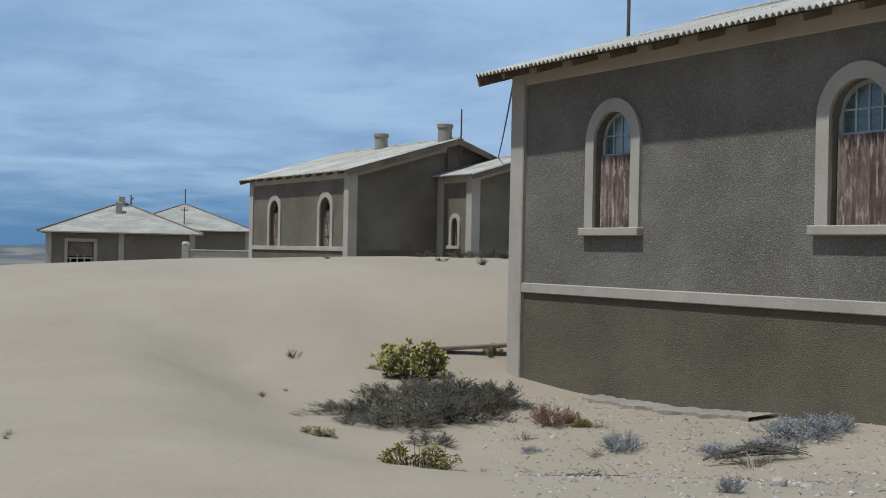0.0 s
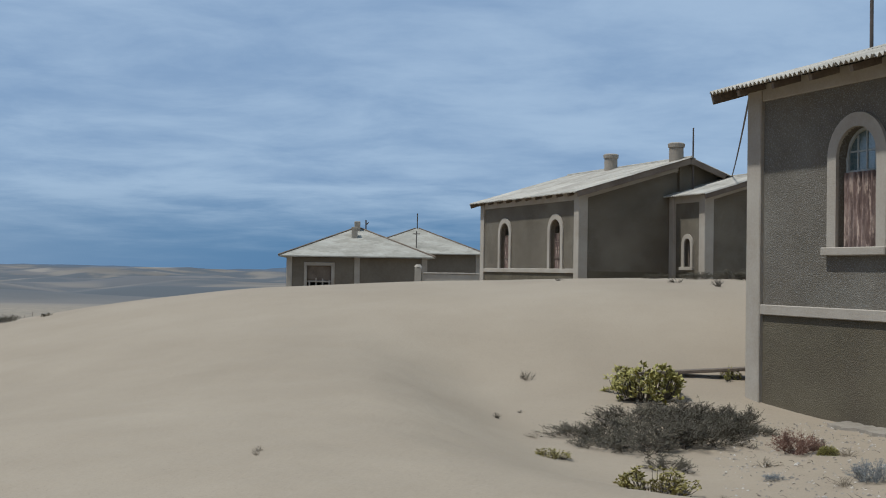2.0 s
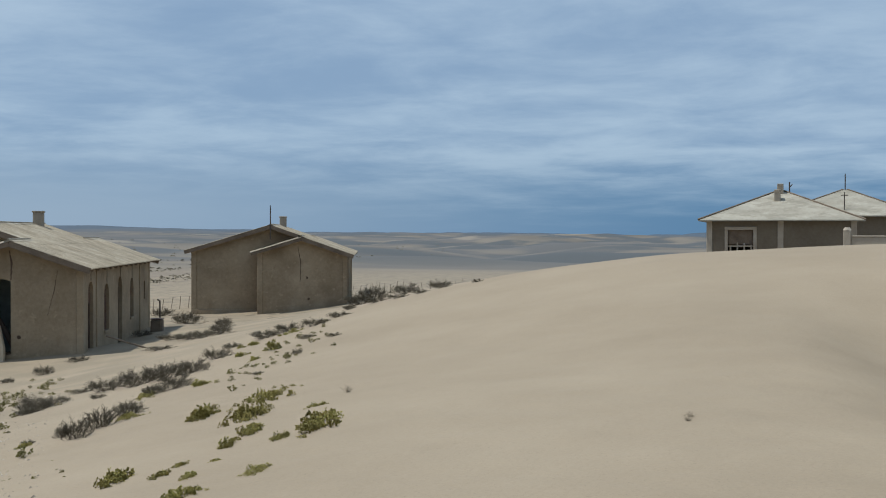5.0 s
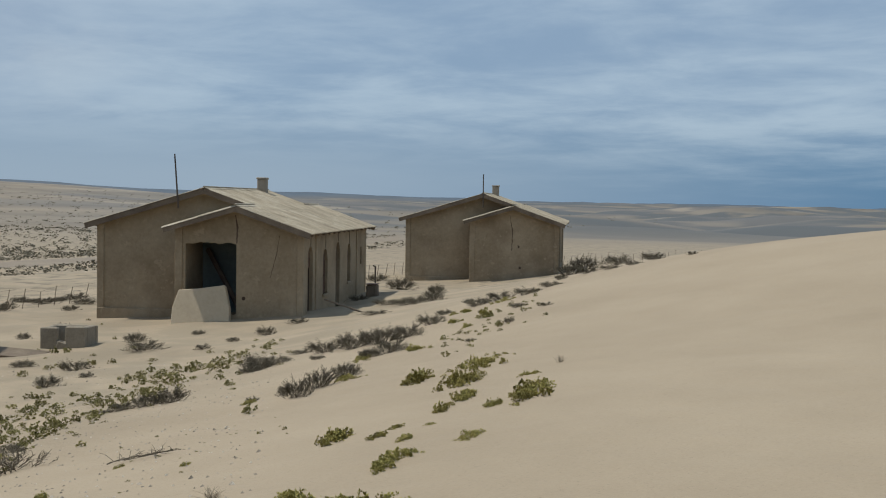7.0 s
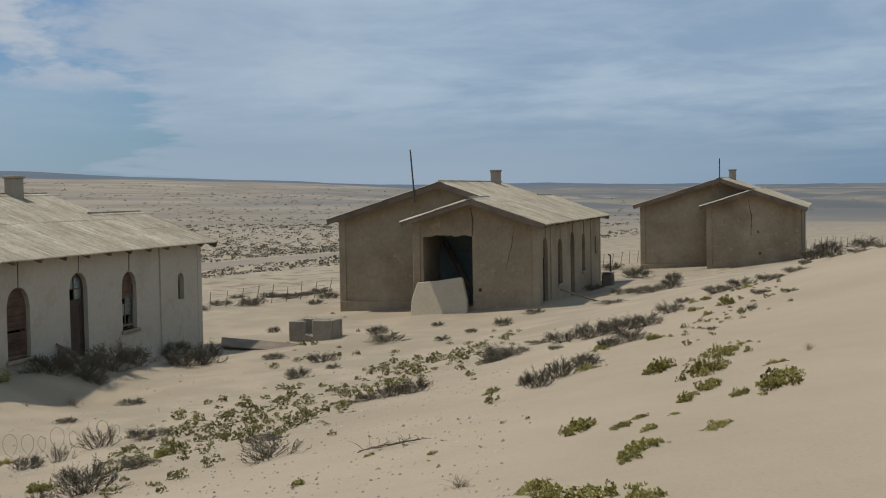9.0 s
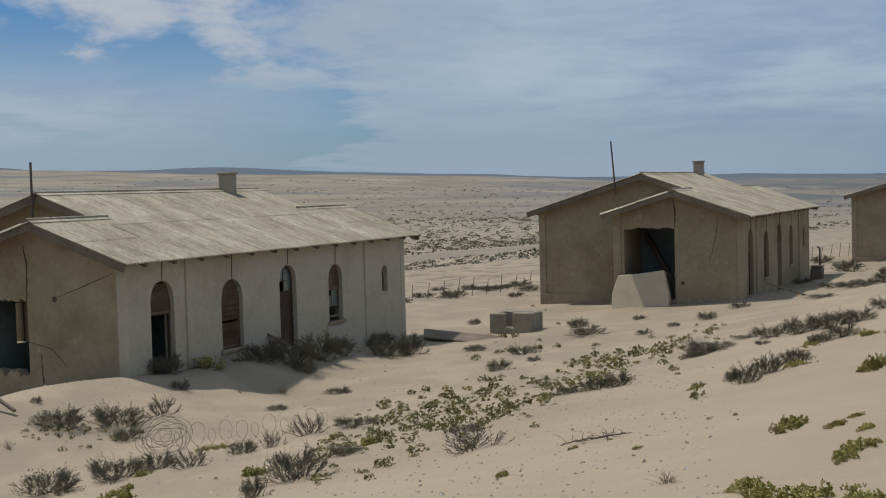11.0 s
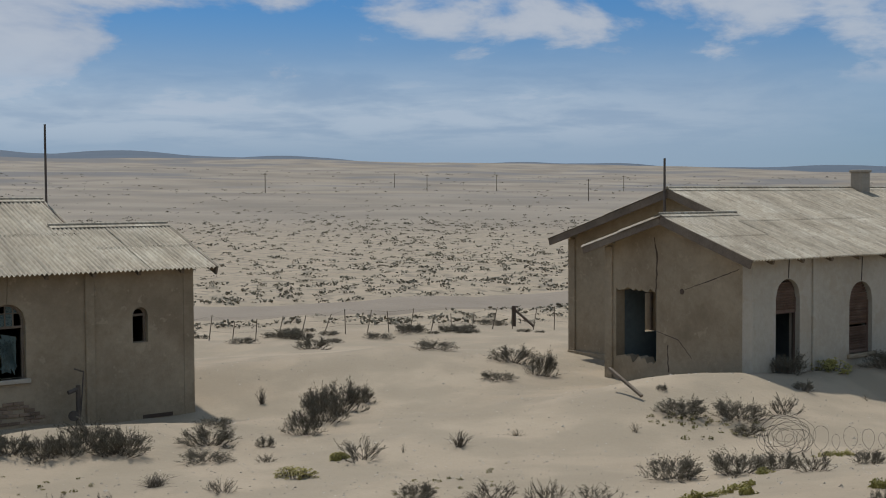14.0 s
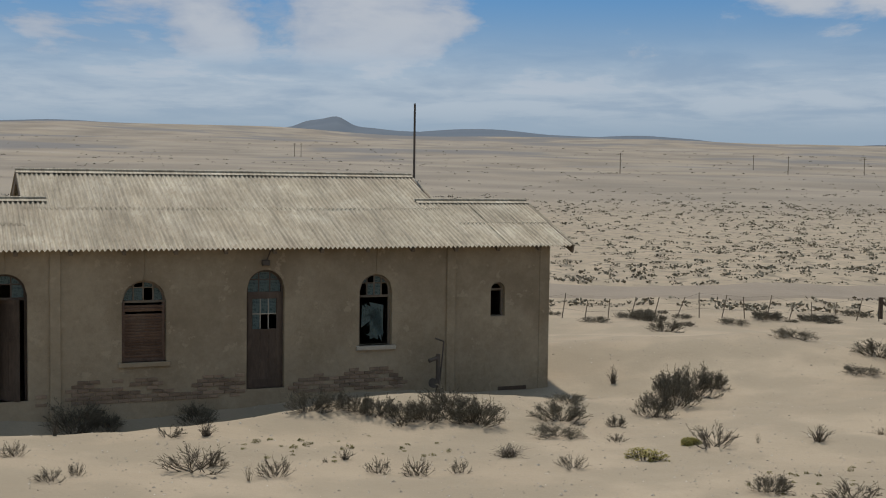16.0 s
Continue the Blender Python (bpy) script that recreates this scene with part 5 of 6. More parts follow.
plant("s", [(-28.46, 12.87, 0.71, 0.43), (-30.32, 16.28, 1.28, 0.72), (-30.33, 16.85, 0.95, 0.79), (-33.21, 17.51, 1.03, 0.6), (-25.81, 8.77, 0.5, 0.3), (-23.09, -4.75, 1.03, 0.67), (-24.26, -3.42, 1.29, 0.52), (-25.87, -3.48, 0.88, 0.26), (-25.4, -1.62, 0.87, 0.72), (-26.87, -1.33, 1.05, 0.92), (-27.98, -1.02, 1.15, 0.92), (-28.8, -0.58, 0.79, 0.59), (-28.29, -1.53, 0.78, 0.78), (-30.35, 2.72, 0.92, 0.28), (-32.76, 3.31, 1.38, 0.57), (-31.28, 3.98, 0.89, 0.89), (-27.48, 9.01, 0.93, 0.62), (-22.62, -3.24, 1, 0.31), (-24.01, -2.29, 0.44, 0.31), (-18.53, 0.48, 0.68, 0.38)])
plant("s", [(-25.3, 5.66, 0.28, 0.19), (-33.96, 1.35, 1.23, 0.37), (-38.92, -2.26, 1.24, 0.5), (-22.94, -13.12, 1.42, 0.89), (-23.38, -12.66, 0.78, 0.44), (-24.38, -11.11, 0.9, 0.56), (-22.68, -8.05, 1.01, 0.55), (-22.89, -7.6, 0.82, 0.46), (-22.75, -6.63, 0.8, 0.49), (-22.87, -5.74, 0.8, 0.54), (-23.01, -5.04, 0.8, 0.52), (-22.76, -7.05, 0.7, 0.5), (-22.7, -6.14, 0.8, 0.54), (-23.33, -5.47, 1.26, 0.68), (-22.93, -4.72, 0.79, 0.49), (-0.95, 17.47, 1.29, 0.45), (-0.11, 17.07, 1.43, 0.69), (0.62, 17.75, 1.08, 0.59), (-1.38, 17.48, 0.94, 0.3), (-0.73, 18.44, 1.38, 0.48)])
plant("s", [(0.21, 18.08, 1.37, 0.67), (-0.43, 16.61, 1.21, 0.49), (0.42, 17.21, 1.29, 0.52), (0.81, 18.56, 0.86, 0.5), (0, 18.8, 1.44, 0.5), (-0.96, 16.77, 0.98, 0.28), (1.11, 17.91, 0.55, 0.24), (-0.11, 15.28, 0.67, 0.26), (0.5, 31, 0.9, 0.35), (-0.5, 31.4, 0.7, 0.28), (1.7, 30.8, 0.9, 0.4), (1.3, 31.6, 1, 0.42)])
plant("w", [(-13.31, 8.31, 0.97, 0.37), (-24.03, 7.75, 0.76, 0.51), (-17.98, 6.27, 0.7, 0.4), (-19.07, 7.99, 0.47, 0.4), (-19.94, 9.1, 0.8, 0.52), (-22.26, -0.39, 0.98, 0.53), (-19.69, -2.56, 0.57, 0.32), (-17.84, 1.51, 1.03, 0.43), (-17.46, 2.27, 0.73, 0.45), (-17.09, 2.85, 0.8, 0.32), (-17.47, -11.05, 0.49, 0.34), (-16.43, -9.83, 0.53, 0.28), (-16.91, -9.65, 0.32, 0.29), (-17.91, -8.19, 1.22, 0.53), (-17.94, -6.85, 0.65, 0.41), (-18.68, -5.45, 0.47, 0.34), (-18.78, -4.84, 0.55, 0.41), (-19.04, -4.25, 0.38, 0.31)])
plant("d", [(-29.79, -2.91, 0.41, 0.46), (-22.72, 1.36, 0.69, 0.35), (-22.61, -2.16, 0.52, 0.21), (-20.59, -3.74, 0.91, 0.19), (-19.88, -11.78, 0.32, 0.34), (-20.19, -9.72, 0.64, 0.27), (-20.44, -9.14, 0.53, 0.29), (-19.44, -6.25, 0.43, 0.24), (-19.11, -6.48, 0.13, 0.14), (-20.28, -3.69, 0.76, 0.17), (-18.17, -8.02, 0.55, 0.27), (-22.45, -6.18, 0.43, 0.19), (1.79, 16.64, 0.36, 0.16), (0.74, 17.4, 0.3, 0.16), (-2.45, 21.12, 0.32, 0.22), (-2.55, 18.14, 0.2, 0.11), (-2.3, 18.84, 0.16, 0.08), (0, 29, 0.44, 0.16), (0.9, 28.3, 0.43, 0.23), (-2.8, 30.4, 0.36, 0.11)])
plant("g", [(-22.49, -0.82, 0.35, 0.15), (-28.34, 10.29, 0.91, 0.3), (-0.5, 20.22, 1.35, 0.59), (1.84, 16.29, 0.25, 0.13), (0.9, 21.89, 0.34, 0.22)])
plant("t", [(-22.46, 0.33, 0.21, 0.19), (-23.55, 2.48, 0.48, 0.16), (-17.51, -7.13, 0.3, 0.28), (-18.24, -7.86, 0.46, 0.15), (-23.04, 4.65, 0.43, 0.21), (-27.43, 11.81, 0.63, 0.3), (-26.39, 10.34, 0.39, 0.15), (-7.71, 6.59, 0.39, 0.12), (-4.26, 8.12, 0.06, 0.02), (-3.97, 11.71, 0.16, 0.1), (-9.78, 14.53, 0.32, 0.13), (-1.91, 16.95, 0.43, 0.09), (1.66, 13.34, 0.38, 0.07), (3.21, 13.01, 0.74, 0.17), (2.09, 9.27, 0.26, 0.12), (0.96, 13.54, 0.3, 0.06), (0.47, 13.47, 0.26, 0.06), (-4.03, 11.98, 0.19, 0.08), (1.8, 14.39, 0.6, 0.12), (1.06, 15.64, 0.45, 0.14)])
plant("t", [(4.92, 13.66, 0.4, 0.2), (5.2, 12.99, 0.5, 0.25), (4.61, 14.45, 0.45, 0.22), (2.04, 16.14, 0.5, 0.12)])
plant("o", [(-21.02, -1.5, 0.7, 0.21), (-0.22, 13.45, 0.86, 0.28), (-1.48, 15.28, 0.46, 0.13)])
plant("r", [(1.46, 16.46, 0.66, 0.4)])
plant("b", [(2.09, 14.52, 0.55, 0.34), (4.02, 13.97, 1.05, 0.36), (4.37, 14.27, 0.8, 0.3), (3.1, 13.72, 0.75, 0.2), (3.53, 13.5, 0.65, 0.26), (2.12, 9.28, 0.22, 0.2), (1.07, 14.82, 0.3, 0.12)])
plant("s", [(-35.3, 54.6, 1.8, 1.0), (-33.9, 55.7, 1.6, 0.7), (-32.5, 56.9, 1.5, 0.55)])
creep([(-11.04, 13.69, -11.86, 16.04, 0.15), (-10, 12.2, -10.38, 13.63, 0.25), (-7.99, 10.93, -8.55, 12.67, 0.22), (-8.23, 10.79, -8.34, 11.27, 0.1), (-9.55, 13.21, -9.51, 13.71, 0.08), (-8.73, 10.59, -8.91, 10.99, 0.13), (-9, 11.15, -9.33, 12.03, 0.15), (-11.28, 12.97, -11.7, 14.12, 0.21), (-8.75, 8.84, -9.02, 9.63, 0.19), (-8.29, 9.03, -8.41, 9.39, 0.12), (-8.51, 9.57, -8.7, 10.02, 0.06), (-7.87, 8.95, -7.88, 9.24, 0.08), (-8.24, 9.78, -8.2, 9.95, 0.05), (-6.87, 7.54, -7.1, 8.07, 0.15), (-7.12, 7.98, -7.18, 8.47, 0.14), (-7.11, 8.92, -7.24, 9.5, 0.09)])
creep([(-6.77, 6.35, -6.99, 6.91, 0.12), (-6.16, 5.99, -6.08, 6.51, 0.17), (-5.86, 6.21, -5.59, 6.54, 0.12), (-6.47, 6.16, -6.48, 6.66, 0.14), (-6.18, 6.35, -6.08, 6.79, 0.15), (-5.84, 6.4, -5.7, 6.7, 0.13), (-16.53, 17.59, -17.04, 18.57, 0.17), (-16.02, 18.32, -15.59, 18.6, 0.2), (-13.92, 14.12, -13.52, 14.69, 0.13), (-19.3, 25.56, -18.93, 26.13, 0.15), (-19.7, 24.36, -19.15, 24.6, 0.18), (-18.05, 22.21, -17.82, 22.48, 0.18), (-17.26, 22.37, -17.07, 22.62, 0.28), (-16.7, 21.01, -16.69, 21.43, 0.13), (-13.82, 12.32, -13.97, 12.71, 0.1), (-15.78, 5.97, -15.22, 6.46, 0.18)])
creep([(-18.22, 5.48, -18.19, 5.73, 0.17), (-16.62, 4.73, -16.27, 4.89, 0.2), (-20.43, 7.12, -20.09, 7.8, 0.14), (-16.11, 8.15, -16.86, 8.72, 0.17), (-10.24, 6.64, -10.34, 6.83, 0.11), (-10.98, 8.04, -11.01, 8.18, 0.07), (-9.84, 7.99, -9.88, 8.15, 0.07), (-16.78, 4.53, -17.19, 5.14, 0.18), (-16.56, 3.85, -16.7, 4.51, 0.16)])
STREWN_BANDS = ((-23.98, 17.57, -22.86, 20.11, 1.09, -0.88, 55, 0.138, 0.358),
                (-18.08, 11.78, -21.09, 17.1, 1.78, -1.3, 85, 0.096, 0.299),
                (-17.86, 9.23, -20.03, 13.31, 3.35, -1.95, 160, 0.1, 0.341),
                (-16.8, 7.76, -20.16, 11.15, 2.24, -1.14, 60, 0.086, 0.249),
                (-34.74, 22.5, -17.07, 16.35, 5.82, -4.65, 26, 0.129, 0.354),
                (-21.28, 17.48, -24.54, 23.32, 2.87, -2.53, 22, 0.108, 0.271),
                (-15.27, 18.69, -17.4, 25.16, 1.51, -2.01, 36, 0.086, 0.196),
                (-11.04, 8, -10.86, 10.32, 1.16, -0.96, 16, 0.032, 0.077),
                (-23.81, 5.06, -22.73, 6.95, 0.58, -0.15, 36, 0.088, 0.176),
                (-19.63, -8.11, -20.79, -4.76, 0.83, 0.27, 16, 0.069, 0.157),
                (-18.92, 0.07, -19.63, 2.2, 0.82, -0.05, 10, 0.062, 0.125))


def scatter_small():
    """Small fleshy plants strewn over the low sand in bands, and shrubs along the fence."""
    strewn_plants("creeping_plants", "yellow-green fleshy sprigs creeping over the sand", LEAFGREEN)
    rng = random.Random(11)
    taken = []
    for x0, y0, x1, y1, cx, cy, n, lo, hi in STREWN_BANDS:
        for _ in range(int(1.7 * n)):
            t, o, size = rng.random(), rng.uniform(-1, 1) * rng.uniform(0.4, 1.9), lo + (hi - lo) * rng.random() ** 1.6
            x, y = x0 + (x1 - x0) * t + cx * o, y0 + (y1 - y0) * t + cy * o
            if all(math.hypot(x - a, y - b) > 0.58 * (size + r) for a, b, r in taken):
                taken.append((x, y, size))
                sprig(x, y, size, rng, 1.15)
    strewn_plants("small_plants", "dusty dark green sprigs scattered over the sand", LEAFDUSK)
    # shrubs along the fence and the near side of the road
    rows = []
    for _ in range(95):
        t, o = rng.random(), rng.gauss(0.8, 1.5)
        w = rng.uniform(0.4, 1.25)
        rows.append((-41.0 - 5.2 * math.sin(math.pi * min(1, t * 1.1) / 2) - 0.95 * o, -11 + 44 * t, w, w * rng.uniform(0.25, 0.42)))
    plant("s", rows)


scatter_small()


def scrub_on_the_plain():
    """Low dark scrub over the plain beyond the road: one sheet of clumps too many to count."""
    rng = random.Random(5)
    V, F = [], []
    made = 0
    while made < 11500:
        a = radians(rng.uniform(14, 126))
        near = made % 4 > 0
        d = 47 * (190 / 47) ** rng.random() if near else 120 * (1000 / 120) ** rng.random()
        x, y = -d * math.sin(a), d * math.cos(a)
        if math.degrees(a) < 36 and d < 120:
            continue
        r = ((x + 51.5) * 0.91 + (y + 7.5) * 0.41)
        if -3.2 < r < 3.2 or r > 8.5:
            continue
        if math.degrees(a) > 70 and rng.random() < 0.62 * float(smooth(70, 82, math.degrees(a))):
            continue
        dens = 0.6 + 0.35 * float(rumple(np.float64(x), np.float64(y), 14.0, 2)) + 0.25 * float(rumple(np.float64(x), np.float64(y), 60.0, 3))
        if rng.random() > dens:
            continue
        made += 1
        z = ground_z(x, y)
        s = rng.uniform(0.06, 0.24) * (1 + d / 240)
        for _ in range(9):
            t, u = rng.uniform(0, 6.28), rng.random() ** 0.5
            p = Vector((x + math.cos(t) * u * s * 1.2, y + math.sin(t) * u * s * 1.2, z + (1 - u * u) * s * 0.45))
            q = Vector((rng.uniform(-1, 1), rng.uniform(-1, 1), rng.uniform(0.1, 0.5))).normalized() * s * 0.5
            w = q.cross(Vector((rng.uniform(-1, 1), rng.uniform(-1, 1), 0.5))).normalized() * s * 0.22
            o = len(V)
            V.extend((tuple(p - w), tuple(p + w), tuple(p + q + w * 0.5), tuple(p + q - w * 0.5)))
            F.append((o, o + 1, o + 2, o + 3))
    tagged(new("scrub", mesh_from("scrub", V, F, SCRUBMAT)), "low dark scrub scattered over the desert plain", "scrub", kind="stuff")


scrub_on_the_plain()


def pebbles():
    rng = random.Random(8)
    V, F = [], []
    for k in range(11500):
        if k % 3 == 0:
            x, y = rng.uniform(0.5, 6.5), rng.uniform(8.5, 19)
            if (x - 1.23) * 0.83 + (y - 20.78) * 0.56 > -0.2:
                continue
        else:
            d, a = rng.uniform(7, 34), radians(rng.uniform(47, 122))
            x, y = -d * math.sin(a), d * math.cos(a)
        z = ground_z(x, y)
        s = rng.uniform(0.008, 0.022) if rng.random() < 0.93 else rng.uniform(0.022, 0.036)
        o = len(V)
        V.extend((x + dx * s * rng.uniform(0.6, 1.4), y + dy * s * rng.uniform(0.6, 1.4), z + dz * s * rng.uniform(0.5, 1.0)) for dx, dy, dz in
                 ((1, 0, 0.1), (0, 1, 0.1), (-1, 0, 0.1), (0, -1, 0.1), (0, 0, 1), (0, 0, -0.6)))
        for i in range(4):
            F.append((o + i, o + (i + 1) % 4, o + 4))
            F.append((o + (i + 1) % 4, o + i, o + 5))
    m = surface("pebble", [(0.15, 0.125, 0.10), (0.32, 0.275, 0.22), (0.55, 0.52, 0.46)], big=9, fine=20, bump=0, each=0.4)
    tagged(new("pebbles", mesh_from("pebbles", V, F, m)), "small stones strewn on the sand", "stones", kind="stuff")


pebbles()


def stone(x, y, w, h, turn):
    """A pale worn lump of plaster or rock lying on the sand."""
    rng = random.Random(int(x * 100))
    bm = bmesh.new()
    bmesh.ops.create_icosphere(bm, subdivisions=2, radius=0.5)
    for v in bm.verts:
        v.co *= rng.uniform(0.82, 1.12)
        v.co.z = max(v.co.z, -0.25)
    thing("stone", "pale lump of broken plaster lying on the sand", "stone", pose(x, y, ground_z(x, y) + 0.1 * h, 0, 0, turn) @ Matrix.Diagonal((w, w * 0.7, h, 1)), "stones by the house", bm=bm, material=TRIM)


for row in ((2.61, 9.84, 0.16, 0.13, 20), (2.79, 9.71, 0.15, 0.06, 70), (0.55, 11.6, 0.05, 0.04, 10), (1.6, 10.4, 0.05, 0.04, 30), (2.3, 14.6, 0.10, 0.05, 80), (2.75, 14.2, 0.09, 0.05, 45), (2.0, 12.4, 0.06, 0.04, 15)):
    stone(*row)


def litter():
    """Dry twigs and dark chips blown together before the high wall."""
    rng = random.Random(14)
    V, F = [], []
    for k in range(520):
        x = rng.uniform(0.8, 5.4)
        y = rng.uniform(9.2, 18.0)
        wall = (x - 1.23) * 0.83 + (y - 20.78) * 0.56
        if wall > -0.15 or wall < -6 and rng.random() < 0.6:
            continue
        a, long = rng.uniform(0, 3.14), rng.uniform(0.02, 0.08)
        p = Vector((x, y, ground_z(x, y) + 0.004))
        d = Vector((math.cos(a), math.sin(a), rng.uniform(-0.05, 0.25))) * long
        add_twig(V, F, [p, p + d * 0.5 + Vector((0, 0, 0.01)), p + d], rng.uniform(0.002, 0.006), 0.0015)
    tagged(new("twigs", mesh_from("twigs", V, F, TIMBER)), "dry twigs and chips strewn on the sand by the house", "twigs", kind="stuff")


litter()


def footing():
    """The crumbled edge of a cement apron showing along the foot of the high wall."""
    rng = random.Random(31)
    bm = bmesh.new()
    a, b = Vector((2.22, 18.78)), Vector((4.0, 15.70))
    out = Vector((-0.855, -0.52))
    n = 44
    rows = []
    for k in range(n + 1):
        p = a.lerp(b, k / n)
        wide = 0.16 + 0.07 * math.sin(k * 0.6) + rng.uniform(-0.05, 0.05)
        q = p + out * wide
        zt = ground_z(p.x, p.y) + 0.035 + rng.uniform(-0.008, 0.012)
        rows.append([bm.verts.new(c) for c in ((p.x - out.x * 0.25, p.y - out.y * 0.25, zt + 0.03), (q.x, q.y, zt), (q.x + out.x * 0.012, q.y + out.y * 0.012, ground_z(q.x, q.y) - 0.06))])
    for r0, r1 in zip(rows, rows[1:]):
        for j in range(2):
            bm.faces.new((r0[j], r0[j + 1], r1[j + 1], r1[j]))
    bmesh.ops.recalc_face_normals(bm, faces=bm.faces)
    thing("cement_apron", "crumbled cement edge along the foot of the plinth", "apron", Matrix.Identity(4), bm=bm, material=CONCRETE)


footing()


def driftwood(label, ends, seed, count, r):
    """Dry bent branches lying on the sand from one end to the other, with side twigs."""
    rng = random.Random(seed)
    V, F = [], []
    (x0, y0), (x1, y1), rise = ends
    for _ in range(count):
        line = []
        t0, t1 = sorted((rng.uniform(0, 0.45), rng.uniform(0.5, 1.0)))
        side, lift = rng.gauss(0, 0.07), rise * rng.uniform(0.3, 1.0)
        for k in range(7):
            t = t0 + (t1 - t0) * k / 6
            x, y = x0 + (x1 - x0) * t + side + rng.uniform(-0.02, 0.02), y0 + (y1 - y0) * t + side * 0.6 + rng.uniform(-0.02, 0.02)
            line.append(Vector((x, y, ground_z(x, y) + 0.01 + lift * math.sin(math.pi * t) + rng.uniform(0, 0.02))))
        add_twig(V, F, line, r * rng.uniform(0.6, 1.2), r * 0.35)
        for p in line[1:-1]:
            tip = p + Vector((rng.uniform(-0.16, 0.16), rng.uniform(-0.16, 0.16), rng.uniform(-0.02, 0.10)))
            add_twig(V, F, [p, p.lerp(tip, 0.5) + Vector((0, 0, 0.02)), tip], r * 0.45, r * 0.2)
    tagged(new("branch", mesh_from("branch", V, F, TWIG)), label, "branch")


driftwood("grey dead branch arched over the sand", ((2.73, 13.42), (3.82, 12.98), 0.20), 3, 14, 0.012)
driftwood("dry broken twigs lying on the sand", ((1.05, 12.6), (1.9, 12.9), 0.05), 4, 7, 0.010)
driftwood("dry broken twigs lying on the sand", ((-11.28, 8.3), (-11.04, 8.9), 0.02), 5, 6, 0.008)


# ---- road, fence and small things ----
def build_road():
    V, F = [], []
    rows = np.arange(-140, 260, 2.0)
    cross = np.linspace(-2.7, 2.7, 10)
    for t in rows:
        for c in cross:
            x, y = -51.5 - 0.41 * t - 0.91 * c, -7.5 + 0.91 * t - 0.41 * c
            V.append((x, y, ground_z(x, y) + 0.05 - (0.06 if abs(c) > 2.6 else 0)))
    n = len(cross)
    for k in range(len(rows) - 1):
        F += [(k * n + j, (k + 1) * n + j, (k + 1) * n + j + 1, k * n + j + 1) for j in range(n - 1)]
    me = mesh_from("road", V, F, ROADMAT)
    tagged(new("road", me), "smooth gravel road crossing the desert plain", "road", kind="structure")


build_road()


def build_fence():
    rng = random.Random(3)
    fence = thing("fence", "leaning wire fence with thin wooden posts along the road", "fence", Matrix.Identity(4))
    line = [Vector((-39.5, -14)), Vector((-42.3, -5.9)), Vector((-45.6, 4.7)), Vector((-46.0, 14)), Vector((-45.6, 25.6)), Vector((-46.4, 38)), Vector((-48.6, 62)), Vector((-48.0, 80)), Vector((-43.5, 92)), Vector((-37.0, 103))]
    post = mesh_of("post", tube(bmesh.new(), (0, 0, -0.3), (0, 0, 0.80), 0.019, 0.015, 6), TIMBER)
    tops = []
    for p, q in zip(line, line[1:]):
        n = max(1, round((q - p).length / 0.80))
        for k in range(n):
            at = p.lerp(q, k / n)
            z = ground_z(at.x, at.y)
            m = Matrix.Translation((at.x, at.y, z)) @ Matrix.Rotation(radians(rng.gauss(-9, 6)), 4, "X") @ Matrix.Rotation(radians(rng.gauss(0, 6)), 4, "Y") @ Matrix.Diagonal((1, 1, rng.uniform(0.75, 1.1), 1))
            o = part("post", post, None, fence)
            o.matrix_local = m
            tops.append(m)
    for h in (0.30, 0.55, 0.77):
        bm = bmesh.new()
        for a, b in zip(tops, tops[1:]):
            tube(bm, a @ Vector((0, 0, h)), b @ Vector((0, 0, h)), 0.003, sides=3)
        part("wire", bm, METAL, fence)
    x, y = -47.0, 4.9
    z = ground_z(x, y)
    strut = thing("fence_post", "stout dark corner post with a slanting brace", "post", pose(x, y, z))
    part("post", tube(bmesh.new(), (0, 0, -0.4), (0, 0, 0.78), 0.085, 0.08, 8), DARKWOOD, strut)
    part("brace", tube(bmesh.new(), (0.0, 0.05, 0.62), (0.2, 0.75, 0.0), 0.05, 0.05, 6), DARKWOOD, strut)


build_fence()


def far_poles():
    pole = thing("telegraph_pole", "thin wooden telegraph pole far out on the plain", "pole", pose(0, 0, 0), "telegraph poles")
    part("pole", tube(bmesh.new(), (0, 0, -0.5), (0, 0, 6.5), 0.16, 0.12, 6), TIMBER, pole)
    part("crossbar", box(bmesh.new(), -0.7, 0.7, -0.06, 0.06, 6.0, 6.15), TIMBER, pole)
    first = True
    for az, d in ((95.4, 400), (110.0, 620), (110.3, 620), (89.5, 560), (79.0, 520), (123.2, 430), (123.5, 430), (80.6, 360), (88.0, 470), (84.8, 500)):
        x, y = -d * math.sin(radians(az)), d * math.cos(radians(az))
        m = pose(x, y, ground_z(x, y), 0, 0, az)
        if first:
            pole.matrix_world, first = m, False
        else:
            copy_thing(pole, m)


far_poles()


def in_house(house, u, v, z):
    return house.matrix_world @ Vector((u, v, z))


def slab(name, label, category, pts, thick, m, material):
    """A broken flat slab: an outline of corners, given thickness."""
    bm = bmesh.new()
    f = bm.faces.new([bm.verts.new((x, 0, z)) for x, z in pts])
    ext = bmesh.ops.extrude_face_region(bm, geom=[f])
    bmesh.ops.translate(bm, verts=[v for v in ext["geom"] if isinstance(v, bmesh.types.BMVert)], vec=(0, thick, 0))
    bmesh.ops.recalc_face_normals(bm, faces=bm.faces)
    bmesh.ops.bevel(bm, geom=list(bm.edges), offset=0.02, segments=1, affect="EDGES")
    return thing(name, label, category, m, bm=bm, material=material)


